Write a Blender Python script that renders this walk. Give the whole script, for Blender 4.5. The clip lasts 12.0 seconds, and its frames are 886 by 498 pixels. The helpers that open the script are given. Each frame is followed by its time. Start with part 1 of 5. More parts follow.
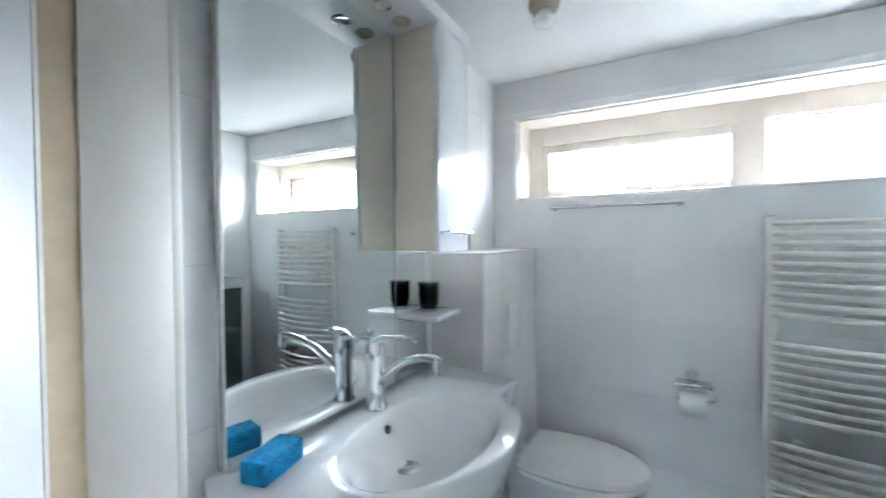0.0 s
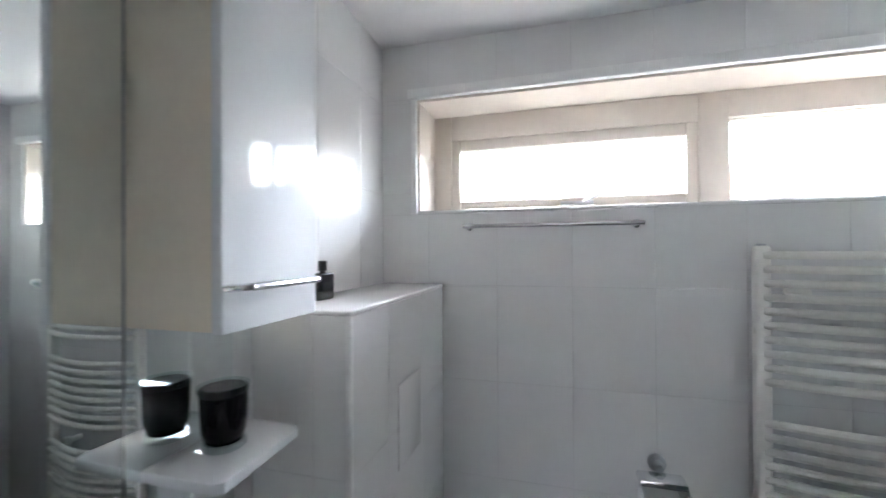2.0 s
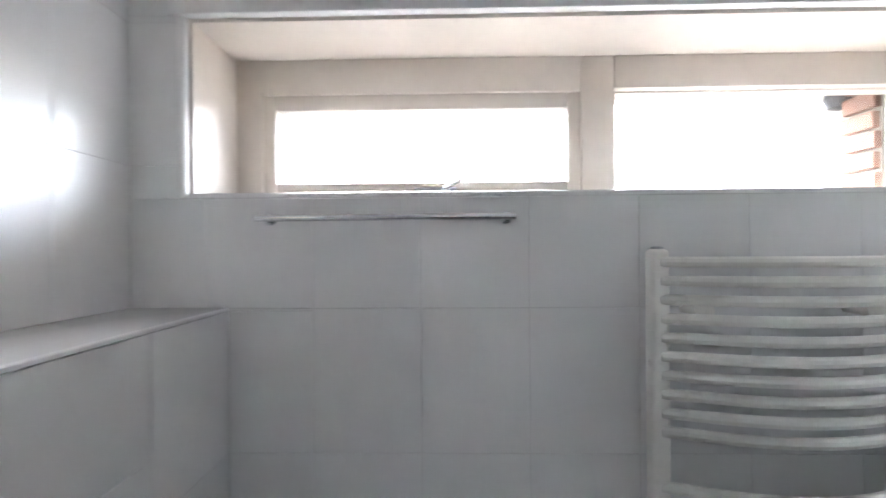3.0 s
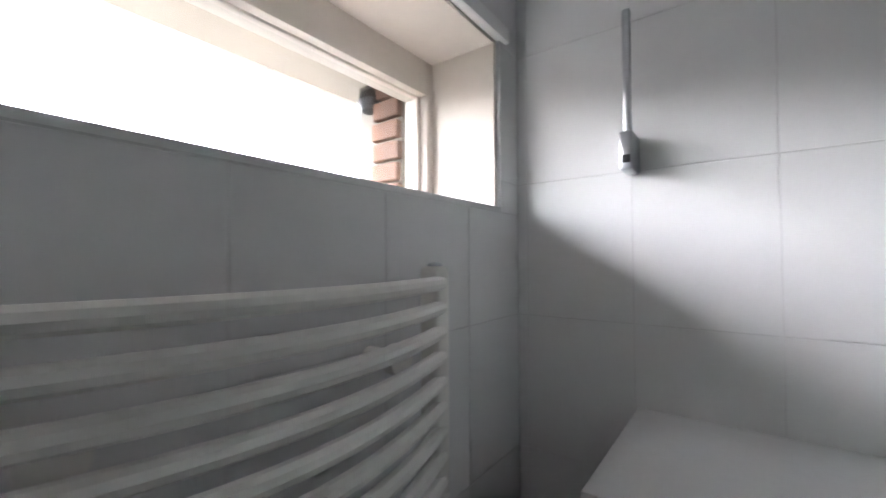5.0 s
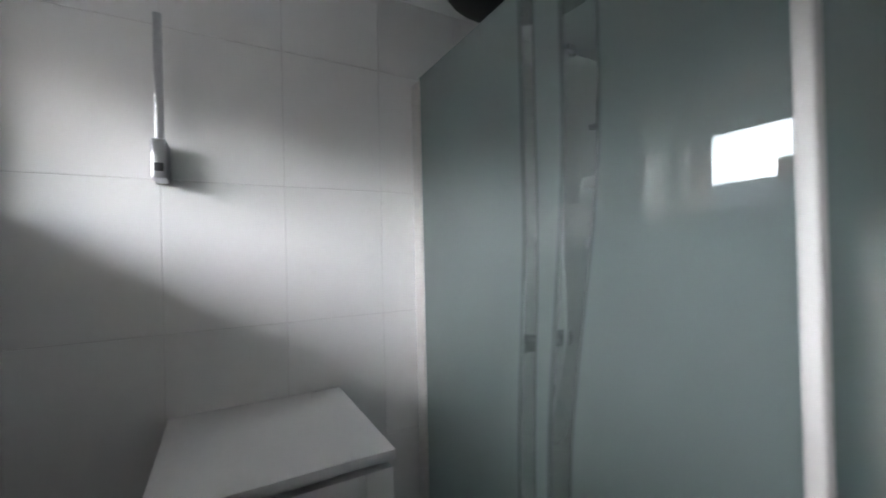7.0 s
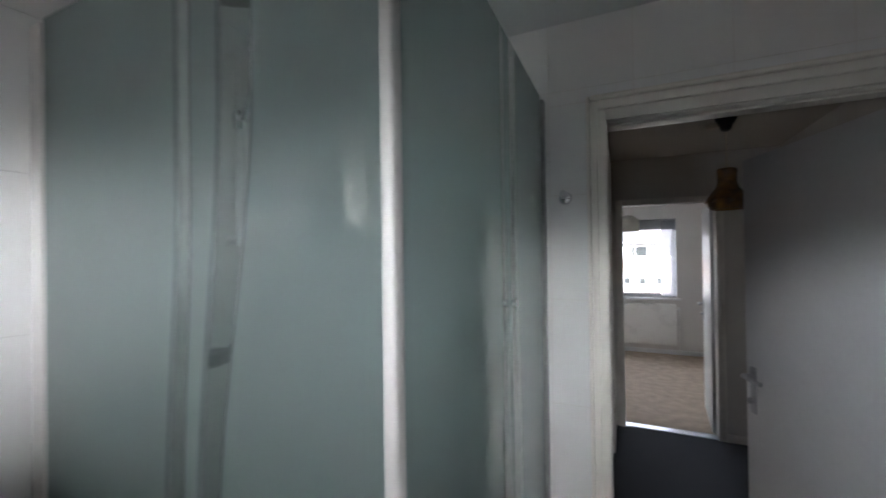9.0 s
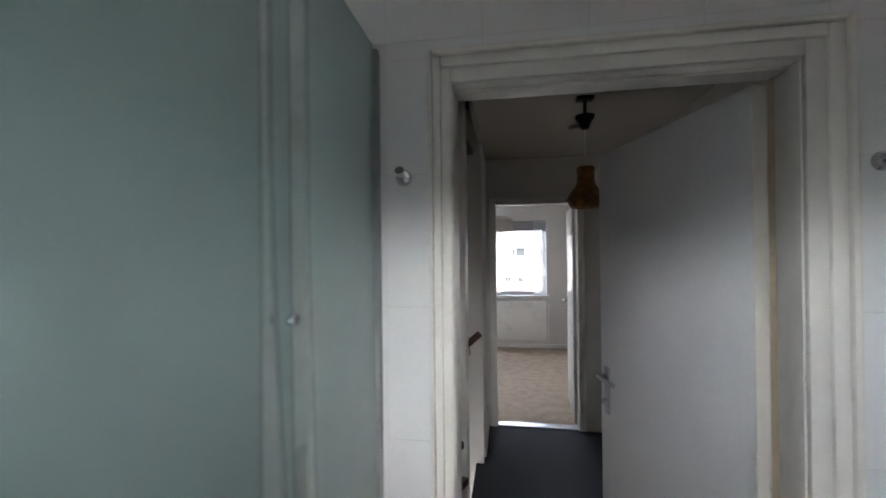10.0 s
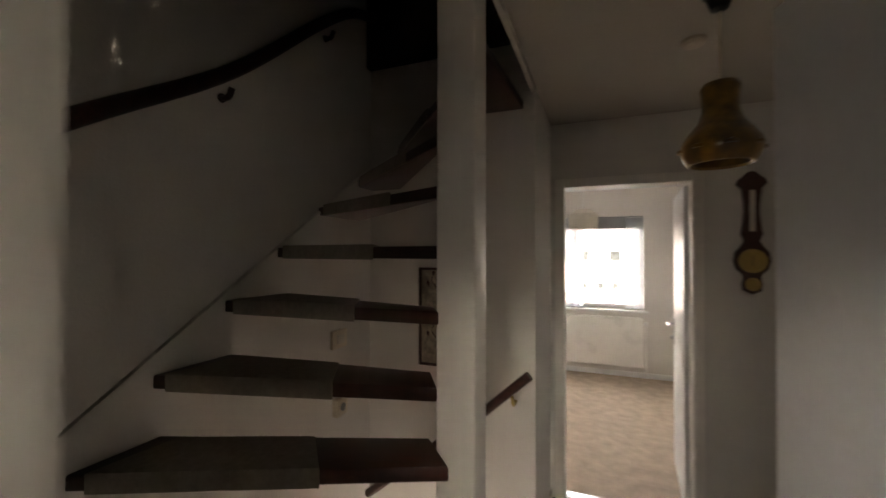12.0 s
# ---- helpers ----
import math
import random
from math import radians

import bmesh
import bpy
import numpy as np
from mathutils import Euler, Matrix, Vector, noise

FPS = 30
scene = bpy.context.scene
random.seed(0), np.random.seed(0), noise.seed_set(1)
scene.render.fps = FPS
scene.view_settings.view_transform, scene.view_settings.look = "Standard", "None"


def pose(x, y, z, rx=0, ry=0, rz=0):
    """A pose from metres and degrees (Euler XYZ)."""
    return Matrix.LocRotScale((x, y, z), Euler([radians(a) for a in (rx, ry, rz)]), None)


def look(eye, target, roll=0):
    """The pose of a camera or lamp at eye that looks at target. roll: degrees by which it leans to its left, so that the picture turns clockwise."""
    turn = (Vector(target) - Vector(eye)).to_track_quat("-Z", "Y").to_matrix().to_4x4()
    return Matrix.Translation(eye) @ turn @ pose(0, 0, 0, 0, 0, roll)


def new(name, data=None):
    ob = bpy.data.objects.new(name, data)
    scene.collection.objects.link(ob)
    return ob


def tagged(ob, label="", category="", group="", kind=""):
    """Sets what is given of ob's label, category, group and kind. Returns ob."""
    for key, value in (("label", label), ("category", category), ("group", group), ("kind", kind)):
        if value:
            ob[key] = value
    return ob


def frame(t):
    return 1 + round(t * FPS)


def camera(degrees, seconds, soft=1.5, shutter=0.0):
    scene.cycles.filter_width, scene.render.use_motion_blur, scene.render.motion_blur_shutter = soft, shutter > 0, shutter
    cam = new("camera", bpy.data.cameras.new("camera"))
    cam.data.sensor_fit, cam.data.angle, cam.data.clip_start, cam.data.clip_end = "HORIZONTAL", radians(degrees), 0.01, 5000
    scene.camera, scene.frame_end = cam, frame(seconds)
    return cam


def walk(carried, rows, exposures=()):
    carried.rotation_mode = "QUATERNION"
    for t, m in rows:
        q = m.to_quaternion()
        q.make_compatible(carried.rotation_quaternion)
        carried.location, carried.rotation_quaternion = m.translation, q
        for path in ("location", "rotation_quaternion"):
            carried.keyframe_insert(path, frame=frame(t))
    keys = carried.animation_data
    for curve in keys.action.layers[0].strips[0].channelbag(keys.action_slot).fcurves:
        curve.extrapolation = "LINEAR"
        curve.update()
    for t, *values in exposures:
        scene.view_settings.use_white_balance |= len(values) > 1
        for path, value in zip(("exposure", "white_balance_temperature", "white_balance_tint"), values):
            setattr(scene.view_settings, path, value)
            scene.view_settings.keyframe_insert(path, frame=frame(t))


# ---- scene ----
cam = camera(96.2, 12.0, soft=1.45, shutter=0.35)
PATH = [
    (0, (0.148, -0.251, 1.523), (-0.823, 1.497, 1.48), -0.4),
    (0.5, (0.076, -0.141, 1.514), (-1.264, 1.343, 1.502), -0.7),
    (1, (0.022, -0.031, 1.515), (-1.275, 1.491, 1.502), -0.6),
    (1.5, (-0.053, 0.25, 1.538), (-0.949, 2.038, 1.547), -0.3),
    (2, (-0.049, 0.407, 1.596), (-0.582, 2.335, 1.607), -0.3),
    (2.5, (0.007, 0.639, 1.591), (-0.281, 2.618, 1.606), -0.4),
    (3, (0.081, 0.88, 1.608), (0.044, 2.88, 1.613), -0.4),
    (3.5, (0.133, 1.089, 1.613), (0.656, 3.019, 1.62), -0.1),
    (5.5, (0.606, 1.36, 1.626), (2.465, 2.097, 1.677), -0.8),
    (6, (0.606, 1.399, 1.639), (2.605, 1.468, 1.673), -1.3),
    (6.5, (0.525, 1.408, 1.638), (2.448, 0.857, 1.657), -1.4),
    (8.5, (0.391, 1.372, 1.651), (1.535, -0.268, 1.667), -1.0),
    (9, (0.366, 1.322, 1.635), (1.192, -0.499, 1.648), -0.8),
    (9.5, (0.344, 1.194, 1.623), (0.845, -0.743, 1.633), -0.8),
    (10, (0.281, 0.976, 1.615), (0.593, -1.0, 1.624), -0.6),
    (10.5, (0.232, 0.773, 1.6), (0.402, -1.219, 1.608), -0.6),
    (11, (0.207, 0.439, 1.601), (0.427, -1.549, 1.613), -0.5),
    (11.5, (0.174, 0.252, 1.587), (0.503, -1.722, 1.604), -0.2),
    (12, (0.156, 0.0, 1.597), (0.889, -1.86, 1.621), 0.1),
]
walk(cam, [(t, look(eye, target, roll)) for t, eye, target, roll in PATH],
     exposures=[(0, 6.35, 5650, 11), (1.0, 6.2, 5750, 13), (2.0, 5.75, 6000, 16), (3.0, 5.65, 6100, 18), (3.7, 5.4, 6200, 20), (5.3, 4.4, 6200, 18), (6.5, 4.25, 6200, 16),
                (8.3, 4.25, 6150, 14), (9.5, 4.5, 6200, 14), (10.5, 4.9, 6300, 15), (11.0, 4.95, 6600, 16), (11.5, 4.95, 7000, 17), (12.0, 5.1, 8100, 17)])

# ---- light ----
world = bpy.data.worlds.new("overcast_sky")
scene.world = world
world.use_nodes = True
wn = world.node_tree
sky = wn.nodes.new("ShaderNodeTexSky")
sky.sky_type = "NISHITA"
sky.sun_disc = False
sky.sun_elevation = radians(40)
sky.sun_rotation = radians(-14)
sky.air_density, sky.dust_density, sky.ozone_density = 1.0, 2.5, 0.6
cloud = wn.nodes.new("ShaderNodeHueSaturation")      # a closed cloud cover greys the sky
cloud.inputs["Saturation"].default_value = 0.3
wn.links.new(sky.outputs["Color"], cloud.inputs["Color"])
wn.links.new(cloud.outputs["Color"], wn.nodes["Background"].inputs["Color"])
wn.nodes["Background"].inputs["Strength"].default_value = 0.15
sun_data = bpy.data.lights.new("sun", "SUN")
sun_data.energy, sun_data.angle, sun_data.color = 0.2, radians(50), (0.98, 0.99, 1.0)
sun = new("sun", sun_data)
sun.matrix_world = look((-2.4, 9.6, 9.3), (0, 0, 1))


# ---- materials ----
def mat(name, col, rough=0.5, metal=0.0, var=0.06, scale=6.0, bump=0.0, bscale=60.0, coat=0.0, spec=0.5, rand=0.0, dirt=0.0):
    """A painted, stone or metal surface: two scales of variation in tone, fine relief, and a change from piece to piece."""
    m = bpy.data.materials.new(name)
    m.use_nodes = True
    nt = m.node_tree
    N, L = nt.nodes, nt.links
    b = N["Principled BSDF"]
    b.inputs["Roughness"].default_value = rough
    b.inputs["Metallic"].default_value = metal
    b.inputs["Coat Weight"].default_value = coat
    b.inputs["Specular IOR Level"].default_value = spec
    co = N.new("ShaderNodeTexCoord")
    n1 = N.new("ShaderNodeTexNoise")
    n1.inputs["Scale"].default_value, n1.inputs["Detail"].default_value = scale, 5
    L.new(co.outputs["Object"], n1.inputs["Vector"])
    n2 = N.new("ShaderNodeTexNoise")
    n2.inputs["Scale"].default_value, n2.inputs["Detail"].default_value = bscale, 3
    L.new(co.outputs["Object"], n2.inputs["Vector"])
    r = N.new("ShaderNodeValToRGB")
    lo = [max(0, c * (1 - var * 1.6 - dirt)) for c in col]
    hi = [min(1, c * (1 + var)) for c in col]
    r.color_ramp.elements[0].color, r.color_ramp.elements[0].position = (*lo, 1), 0.28
    r.color_ramp.elements[1].color, r.color_ramp.elements[1].position = (*hi, 1), 0.68
    L.new(n1.outputs["Fac"], r.inputs["Fac"])
    mx = N.new("ShaderNodeMix")
    mx.data_type, mx.blend_type = "RGBA", "MULTIPLY"
    mx.inputs["Factor"].default_value = min(1, var * 2.5)
    L.new(r.outputs["Color"], mx.inputs["A"])
    L.new(n2.outputs["Fac"], mx.inputs["B"])
    last = mx.outputs["Result"]
    if rand:
        oi = N.new("ShaderNodeObjectInfo")
        mr = N.new("ShaderNodeMapRange")
        mr.inputs["To Min"].default_value, mr.inputs["To Max"].default_value = 1 - rand, 1 + rand * 0.4
        L.new(oi.outputs["Random"], mr.inputs["Value"])
        hs = N.new("ShaderNodeHueSaturation")
        L.new(mr.outputs["Result"], hs.inputs["Value"])
        L.new(last, hs.inputs["Color"])
        last = hs.outputs["Color"]
    L.new(last, b.inputs["Base Color"])
    rr = N.new("ShaderNodeMapRange")
    rr.inputs["To Min"].default_value, rr.inputs["To Max"].default_value = max(0.02, rough * 0.8), min(1, rough * 1.25)
    L.new(n1.outputs["Fac"], rr.inputs["Value"])
    L.new(rr.outputs["Result"], b.inputs["Roughness"])
    if bump:
        bp = N.new("ShaderNodeBump")
        bp.inputs["Strength"].default_value, bp.inputs["Distance"].default_value = bump, 0.004
        L.new(n2.outputs["Fac"], bp.inputs["Height"])
        L.new(bp.outputs["Normal"], b.inputs["Normal"])
    return m


def wood(name, col, rough=0.4, axis=(1, 14, 14)):
    m = mat(name, col, rough, var=0.2, scale=5, bump=0.1, bscale=40)
    nt = m.node_tree
    mp = nt.nodes.new("ShaderNodeMapping")
    mp.inputs["Scale"].default_value = axis
    co = [n for n in nt.nodes if n.type == "TEX_COORD"][0]
    nt.links.new(co.outputs["Object"], mp.inputs["Vector"])
    for n in nt.nodes:
        if n.type == "TEX_NOISE":
            nt.links.new(mp.outputs["Vector"], n.inputs["Vector"])
    return m


def clear_stripes(N, L, co, share, along, stripes):
    """Wavy upright stripes left clear in the etched glass. Each one: heights low and high, middle low and high, half width low and high."""
    def op(kind, a, v):
        n = N.new("ShaderNodeMath")
        n.operation = kind
        for i, w in enumerate((a, v)):
            if isinstance(w, (int, float)):
                n.inputs[i].default_value = w
            else:
                L.new(w, n.inputs[i])
        return n.outputs[0]

    def swing(src, z0, z1, a, c):
        n = N.new("ShaderNodeMapRange")
        n.interpolation_type = "SMOOTHSTEP"
        L.new(src, n.inputs["Value"])
        for k, w in (("From Min", z0), ("From Max", z1), ("To Min", a), ("To Max", c)):
            n.inputs[k].default_value = w
        return n.outputs["Result"]

    sep = N.new("ShaderNodeSeparateXYZ")
    L.new(co.outputs["Object"], sep.inputs[0])
    u, z = sep.outputs[along], sep.outputs["Z"]
    near = 9.0
    for z0, z1, m0, m1, h0, h1 in stripes:
        d = op("SUBTRACT", op("ABSOLUTE", op("SUBTRACT", u, swing(z, z0, z1, m0, m1)), 0), swing(z, z0, z1, h0, h1))
        near = op("MINIMUM", near, d)
    return op("MULTIPLY", share, swing(near, -0.010, 0.008, 0.32, 1.0))


def pane_glass(name, tint=(0.97, 0.99, 0.98), haze=0.0, haze_col=(0.6, 0.7, 0.68), gloss=0.02, reflect=0.06, back=0.45, along="X", stripes=()):
    """Thin glass: clear in part, with a reflection that grows at grazing angles and, where frosted, a milky share."""
    m = bpy.data.materials.new(name)
    m.use_nodes = True
    nt = m.node_tree
    N, L = nt.nodes, nt.links
    N.remove(N["Principled BSDF"])
    out = N["Material Output"]
    tr = N.new("ShaderNodeBsdfTransparent")
    tr.inputs["Color"].default_value = (*tint, 1)
    last = tr.outputs[0]
    if haze:
        df = N.new("ShaderNodeBsdfDiffuse")
        df.inputs["Color"].default_value = (*haze_col, 1)
        tl = N.new("ShaderNodeBsdfTranslucent")
        tl.inputs["Color"].default_value = (*haze_col, 1)
        m0 = N.new("ShaderNodeMixShader")
        m0.inputs[0].default_value = back
        L.new(df.outputs[0], m0.inputs[1])
        L.new(tl.outputs[0], m0.inputs[2])
        nz = N.new("ShaderNodeTexNoise")
        nz.inputs["Scale"].default_value, nz.inputs["Detail"].default_value = 2.2, 6
        co = N.new("ShaderNodeTexCoord")
        L.new(co.outputs["Object"], nz.inputs["Vector"])
        mr = N.new("ShaderNodeMapRange")
        mr.inputs["To Min"].default_value, mr.inputs["To Max"].default_value = haze * 0.88, haze * 1.1
        L.new(nz.outputs["Fac"], mr.inputs["Value"])
        m1 = N.new("ShaderNodeMixShader")
        share = mr.outputs["Result"]
        if stripes:
            share = clear_stripes(N, L, co, share, along, stripes)
        L.new(share, m1.inputs[0])
        L.new(last, m1.inputs[1])
        L.new(m0.outputs[0], m1.inputs[2])
        last = m1.outputs[0]
    gl = N.new("ShaderNodeBsdfGlossy")
    gl.inputs["Roughness"].default_value = gloss
    lw = N.new("ShaderNodeLayerWeight")
    pw = N.new("ShaderNodeMath")
    pw.operation = "POWER"
    L.new(lw.outputs["Facing"], pw.inputs[0])
    pw.inputs[1].default_value = 4.0
    fr = N.new("ShaderNodeMapRange")
    fr.inputs["To Min"].default_value, fr.inputs["To Max"].default_value = reflect, 0.9
    L.new(pw.outputs[0], fr.inputs["Value"])
    m2 = N.new("ShaderNodeMixShader")
    L.new(fr.outputs["Result"], m2.inputs[0])
    L.new(last, m2.inputs[1])
    L.new(gl.outputs[0], m2.inputs[2])
    L.new(m2.outputs[0], out.inputs["Surface"])
    return m


M_TILE = mat("glazed_white_wall_tile", (0.815, 0.81, 0.8), 0.2, var=0.012, scale=3, bump=0.05, bscale=22, coat=0.0, spec=0.3, rand=0.014)
M_GROUT = mat("pale_grey_grout", (0.78, 0.77, 0.76), 0.9, var=0.1, bump=0.2)
M_CEIL = mat("white_ceiling_paint", (0.76, 0.76, 0.755), 0.8, var=0.02, scale=2, bump=0.1, bscale=90)
M_PLASTER = mat("off_white_wallpaper", (0.74, 0.71, 0.66), 0.85, var=0.04, scale=2.5, bump=0.25, bscale=120)
# Off-white darkened evenly: the landing's dimness is in the colour, for the trim too.
M_HALLCEIL = mat("dimmed_hall_ceiling_paint", (0.46, 0.42, 0.36), 0.85, var=0.04, scale=2, bump=0.15, bscale=80)
M_CREAM = mat("cream_gloss_paint", (0.83, 0.79, 0.73), 0.35, var=0.03, scale=4, bump=0.06, bscale=30)
# Cream paint darkened to offset the strong window light on frames and reveal.
M_WINFRAME = mat("dimmed_cream_window_paint", (0.68, 0.62, 0.55), 0.35, var=0.03, scale=4, bump=0.06, bscale=30)
M_BEDWALL = mat("off_white_bedroom_paint", (0.82, 0.785, 0.74), 0.8, var=0.03, scale=2, bump=0.1, bscale=90)
M_WHITE = mat("white_gloss_paint", (0.86, 0.855, 0.84), 0.3, var=0.02, scale=4, bump=0.03, bscale=30)
M_DOOR = mat("pale_grey_door_paint", (0.82, 0.82, 0.82), 0.45, var=0.03, scale=3, bump=0.05, bscale=50)
M_BEIGE = mat("beige_raw_door_edge", (0.72, 0.58, 0.4), 0.55, var=0.08, scale=5)
M_CERAMIC = mat("white_sanitary_ceramic", (0.88, 0.88, 0.88), 0.13, var=0.008, scale=2, coat=0.5)
M_LAMINATE = mat("white_gloss_laminate", (0.86, 0.87, 0.88), 0.1, var=0.01, scale=2, coat=0.4)
M_CABSIDE = mat("cream_cabinet_side", (0.86, 0.78, 0.65), 0.5, var=0.03, scale=4, bump=0.04)
M_CABWHITE = mat("white_melamine", (0.74, 0.74, 0.74), 0.45, var=0.02, scale=3)
M_CHROME = mat("polished_chrome", (0.78, 0.79, 0.81), 0.1, metal=1.0, var=0.02)
# Clean chrome with the dark reflections put into its base colour.
M_DARKCHROME = mat("darkened_chrome", (0.36, 0.37, 0.39), 0.18, metal=1.0, var=0.08)
M_SATIN = mat("satin_chrome", (0.85, 0.85, 0.86), 0.45, metal=1.0, var=0.04)
M_STEEL = mat("brushed_steel", (0.55, 0.56, 0.58), 0.32, metal=1.0, var=0.06, bscale=80)
M_ALU = mat("satin_white_aluminium", (0.55, 0.54, 0.52), 0.45, var=0.03, spec=0.25)
# Grey that stands for shade on a profile, in a gap and in a recess.
M_SHADEGREY = mat("shade_grey", (0.3, 0.31, 0.31), 0.6, var=0.06)
M_RAD = mat("ivory_radiator_enamel", (0.88, 0.86, 0.81), 0.28, var=0.02, scale=5)
M_BLACK = mat("black_plastic", (0.012, 0.012, 0.013), 0.4, var=0.1)
M_BLACKGLASS = mat("black_glass", (0.008, 0.006, 0.009), 0.06, var=0.05, coat=0.15, spec=0.35)
M_DARKGLASS = mat("dark_cabinet_glass", (0.03, 0.035, 0.035), 0.06, var=0.1, coat=0.5)
M_SPONGE = mat("blue_sponge_foam", (0.02, 0.4, 0.78), 0.9, var=0.25, scale=60, bump=1.0, bscale=220)
M_PAPER = mat("white_tissue_paper", (0.82, 0.81, 0.79), 0.95, var=0.03, bump=0.2, bscale=150)
M_LAMPBASE = mat("beige_lamp_socket", (0.5, 0.42, 0.33), 0.5, var=0.08)
M_FLOORTILE = mat("grey_floor_tile", (0.3, 0.3, 0.29), 0.4, var=0.08, rand=0.05)
M_CARPET = mat("charcoal_carpet", (0.03, 0.033, 0.042), 0.95, var=0.2, scale=40, bump=0.6, bscale=400)
M_BEDCARPET = mat("beige_carpet", (0.58, 0.46, 0.345), 0.95, var=0.12, scale=9, bump=0.5, bscale=300)
M_DARKWOOD = wood("dark_stained_hardwood", (0.075, 0.024, 0.016), 0.35)
M_TREADCARPET = mat("grey_brown_stair_carpet", (0.34, 0.295, 0.24), 0.95, var=0.1, scale=50, bump=0.6, bscale=350)
M_OLDWOOD = wood("dark_loft_boards", (0.05, 0.032, 0.022), 0.7)
M_AMBER = mat("mottled_amber_glass_shade", (0.42, 0.2, 0.03), 0.3, var=0.4, scale=14, bump=0.5, bscale=25, coat=0.4)
# Brick and mortar are darkened: the pier's shade is put into both colours.
M_BRICK = mat("darkened_orange_brick", (0.22, 0.11, 0.07), 0.85, var=0.2, scale=15, bump=0.5, bscale=60, rand=0.25)
M_MORTAR = mat("grey_mortar", (0.24, 0.22, 0.19), 0.95, var=0.1, bump=0.3)
M_SOFFIT = mat("cream_soffit_board", (0.45, 0.4, 0.33), 0.6, var=0.04)
M_ROOF = mat("grey_roof_tiles", (0.12, 0.11, 0.11), 0.85, var=0.2, scale=2, bump=0.6, bscale=12)
M_GRASS = mat("paved_ground", (0.06, 0.06, 0.055), 0.95, var=0.3, scale=1.5, bump=0.5, bscale=30)
M_RENDER = mat("white_facade_panel", (0.4, 0.39, 0.37), 0.7, var=0.06, scale=1)
M_PANEL = mat("white_facade_boards", (0.36, 0.355, 0.34), 0.6, var=0.05, scale=1)
M_BUFF = mat("salmon_facade_brick", (0.3, 0.18, 0.125), 0.85, var=0.12, scale=3, bump=0.3, bscale=30)
M_SHUTTER = mat("grey_roller_blind", (0.35, 0.35, 0.36), 0.7, var=0.05)
M_CREAMSHADE = mat("cream_fabric_shade", (0.7, 0.66, 0.58), 0.85, var=0.05)
M_SWITCH = mat("aged_ivory_plastic", (0.8, 0.72, 0.58), 0.4, var=0.05)
M_PICTURE = mat("faded_print", (0.52, 0.44, 0.33), 0.6, var=0.3, scale=14)
M_BRASS = mat("aged_brass", (0.5, 0.36, 0.14), 0.3, metal=1.0, var=0.1)
M_DIAL = mat("ivory_dial", (0.74, 0.7, 0.6), 0.4, var=0.06)
M_WINGLASS = pane_glass("window_glass")
M_CLEAR = pane_glass("clear_thick_glass", (0.9, 0.95, 0.95))
M_SHOWER = pane_glass("green_etched_shower_glass", (0.93, 0.96, 0.95), 0.62, (0.575, 0.665, 0.65), 0.012, 0.07, 0.88, "X",
                      ((1.05, 1.75, 0.348, 0.282, 0.026, 0.038), (1.05, 1.6, 0.43, 0.402, 0.024, 0.020)))
M_SHOWERDOOR = pane_glass("green_etched_door_glass", (0.93, 0.96, 0.95), 0.62, (0.575, 0.665, 0.65), 0.012, 0.08, 0.88, "Y",
                          ((0.7, 1.7, -0.475, -0.455, 0.040, 0.014), (0.8, 1.6, -0.56, -0.545, 0.040, 0.030)))
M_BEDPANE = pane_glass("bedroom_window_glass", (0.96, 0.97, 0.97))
M_SMOKE = pane_glass("smoked_glass", (0.66, 0.7, 0.7))
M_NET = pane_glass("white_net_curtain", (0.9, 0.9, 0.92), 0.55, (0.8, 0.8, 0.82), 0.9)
M_MIRROR = bpy.data.materials.new("silvered_mirror")
M_MIRROR.use_nodes = True
M_MIRROR.node_tree.nodes["Principled BSDF"].inputs["Metallic"].default_value = 1.0
M_MIRROR.node_tree.nodes["Principled BSDF"].inputs["Roughness"].default_value = 0.0
M_MIRROR.node_tree.nodes["Principled BSDF"].inputs["Base Color"].default_value = (0.86, 0.9, 0.89, 1)


# ---- mesh helpers ----
def link(name, bm, material, parent=None, label="", smooth=True):
    me = bpy.data.meshes.new(name)
    bmesh.ops.recalc_face_normals(bm, faces=bm.faces)
    bm.to_mesh(me)
    bm.free()
    for mt in (material if isinstance(material, (list, tuple)) else [material]):
        me.materials.append(mt)
    ob = new(name, me)
    if smooth:
        for p in me.polygons:
            p.use_smooth = True
        me.set_sharp_from_angle(angle=radians(35))
    if parent:
        ob.parent = parent
    if label:
        ob["label"] = label
    return ob


def part(name, bm, material, parent, label="", smooth=True):
    return link(name, bm, material, parent, label, smooth)


def thing(name, label, category, at=(0, 0, 0), rz=0, group="", kind=""):
    ob = new(name)
    ob.matrix_world = pose(*at, 0, 0, rz)
    return tagged(ob, label, category, group, kind)


def box(x0, x1, y0, y1, z0, z1, bev=0.0, seg=2, bm=None):
    bm2 = bmesh.new()
    bmesh.ops.create_cube(bm2, size=1)
    bmesh.ops.scale(bm2, vec=(x1 - x0, y1 - y0, z1 - z0), verts=bm2.verts)
    bmesh.ops.translate(bm2, vec=((x0 + x1) / 2, (y0 + y1) / 2, (z0 + z1) / 2), verts=bm2.verts)
    if bev:
        bmesh.ops.bevel(bm2, geom=bm2.edges[:], offset=bev, segments=seg, affect="EDGES", profile=0.5)
    return merge(bm, bm2)


def merge(bm, bm2):
    if bm is None:
        return bm2
    me = bpy.data.meshes.new("tmp")
    bm2.to_mesh(me)
    bm2.free()
    bm.from_mesh(me)
    bpy.data.meshes.remove(me)
    return bm


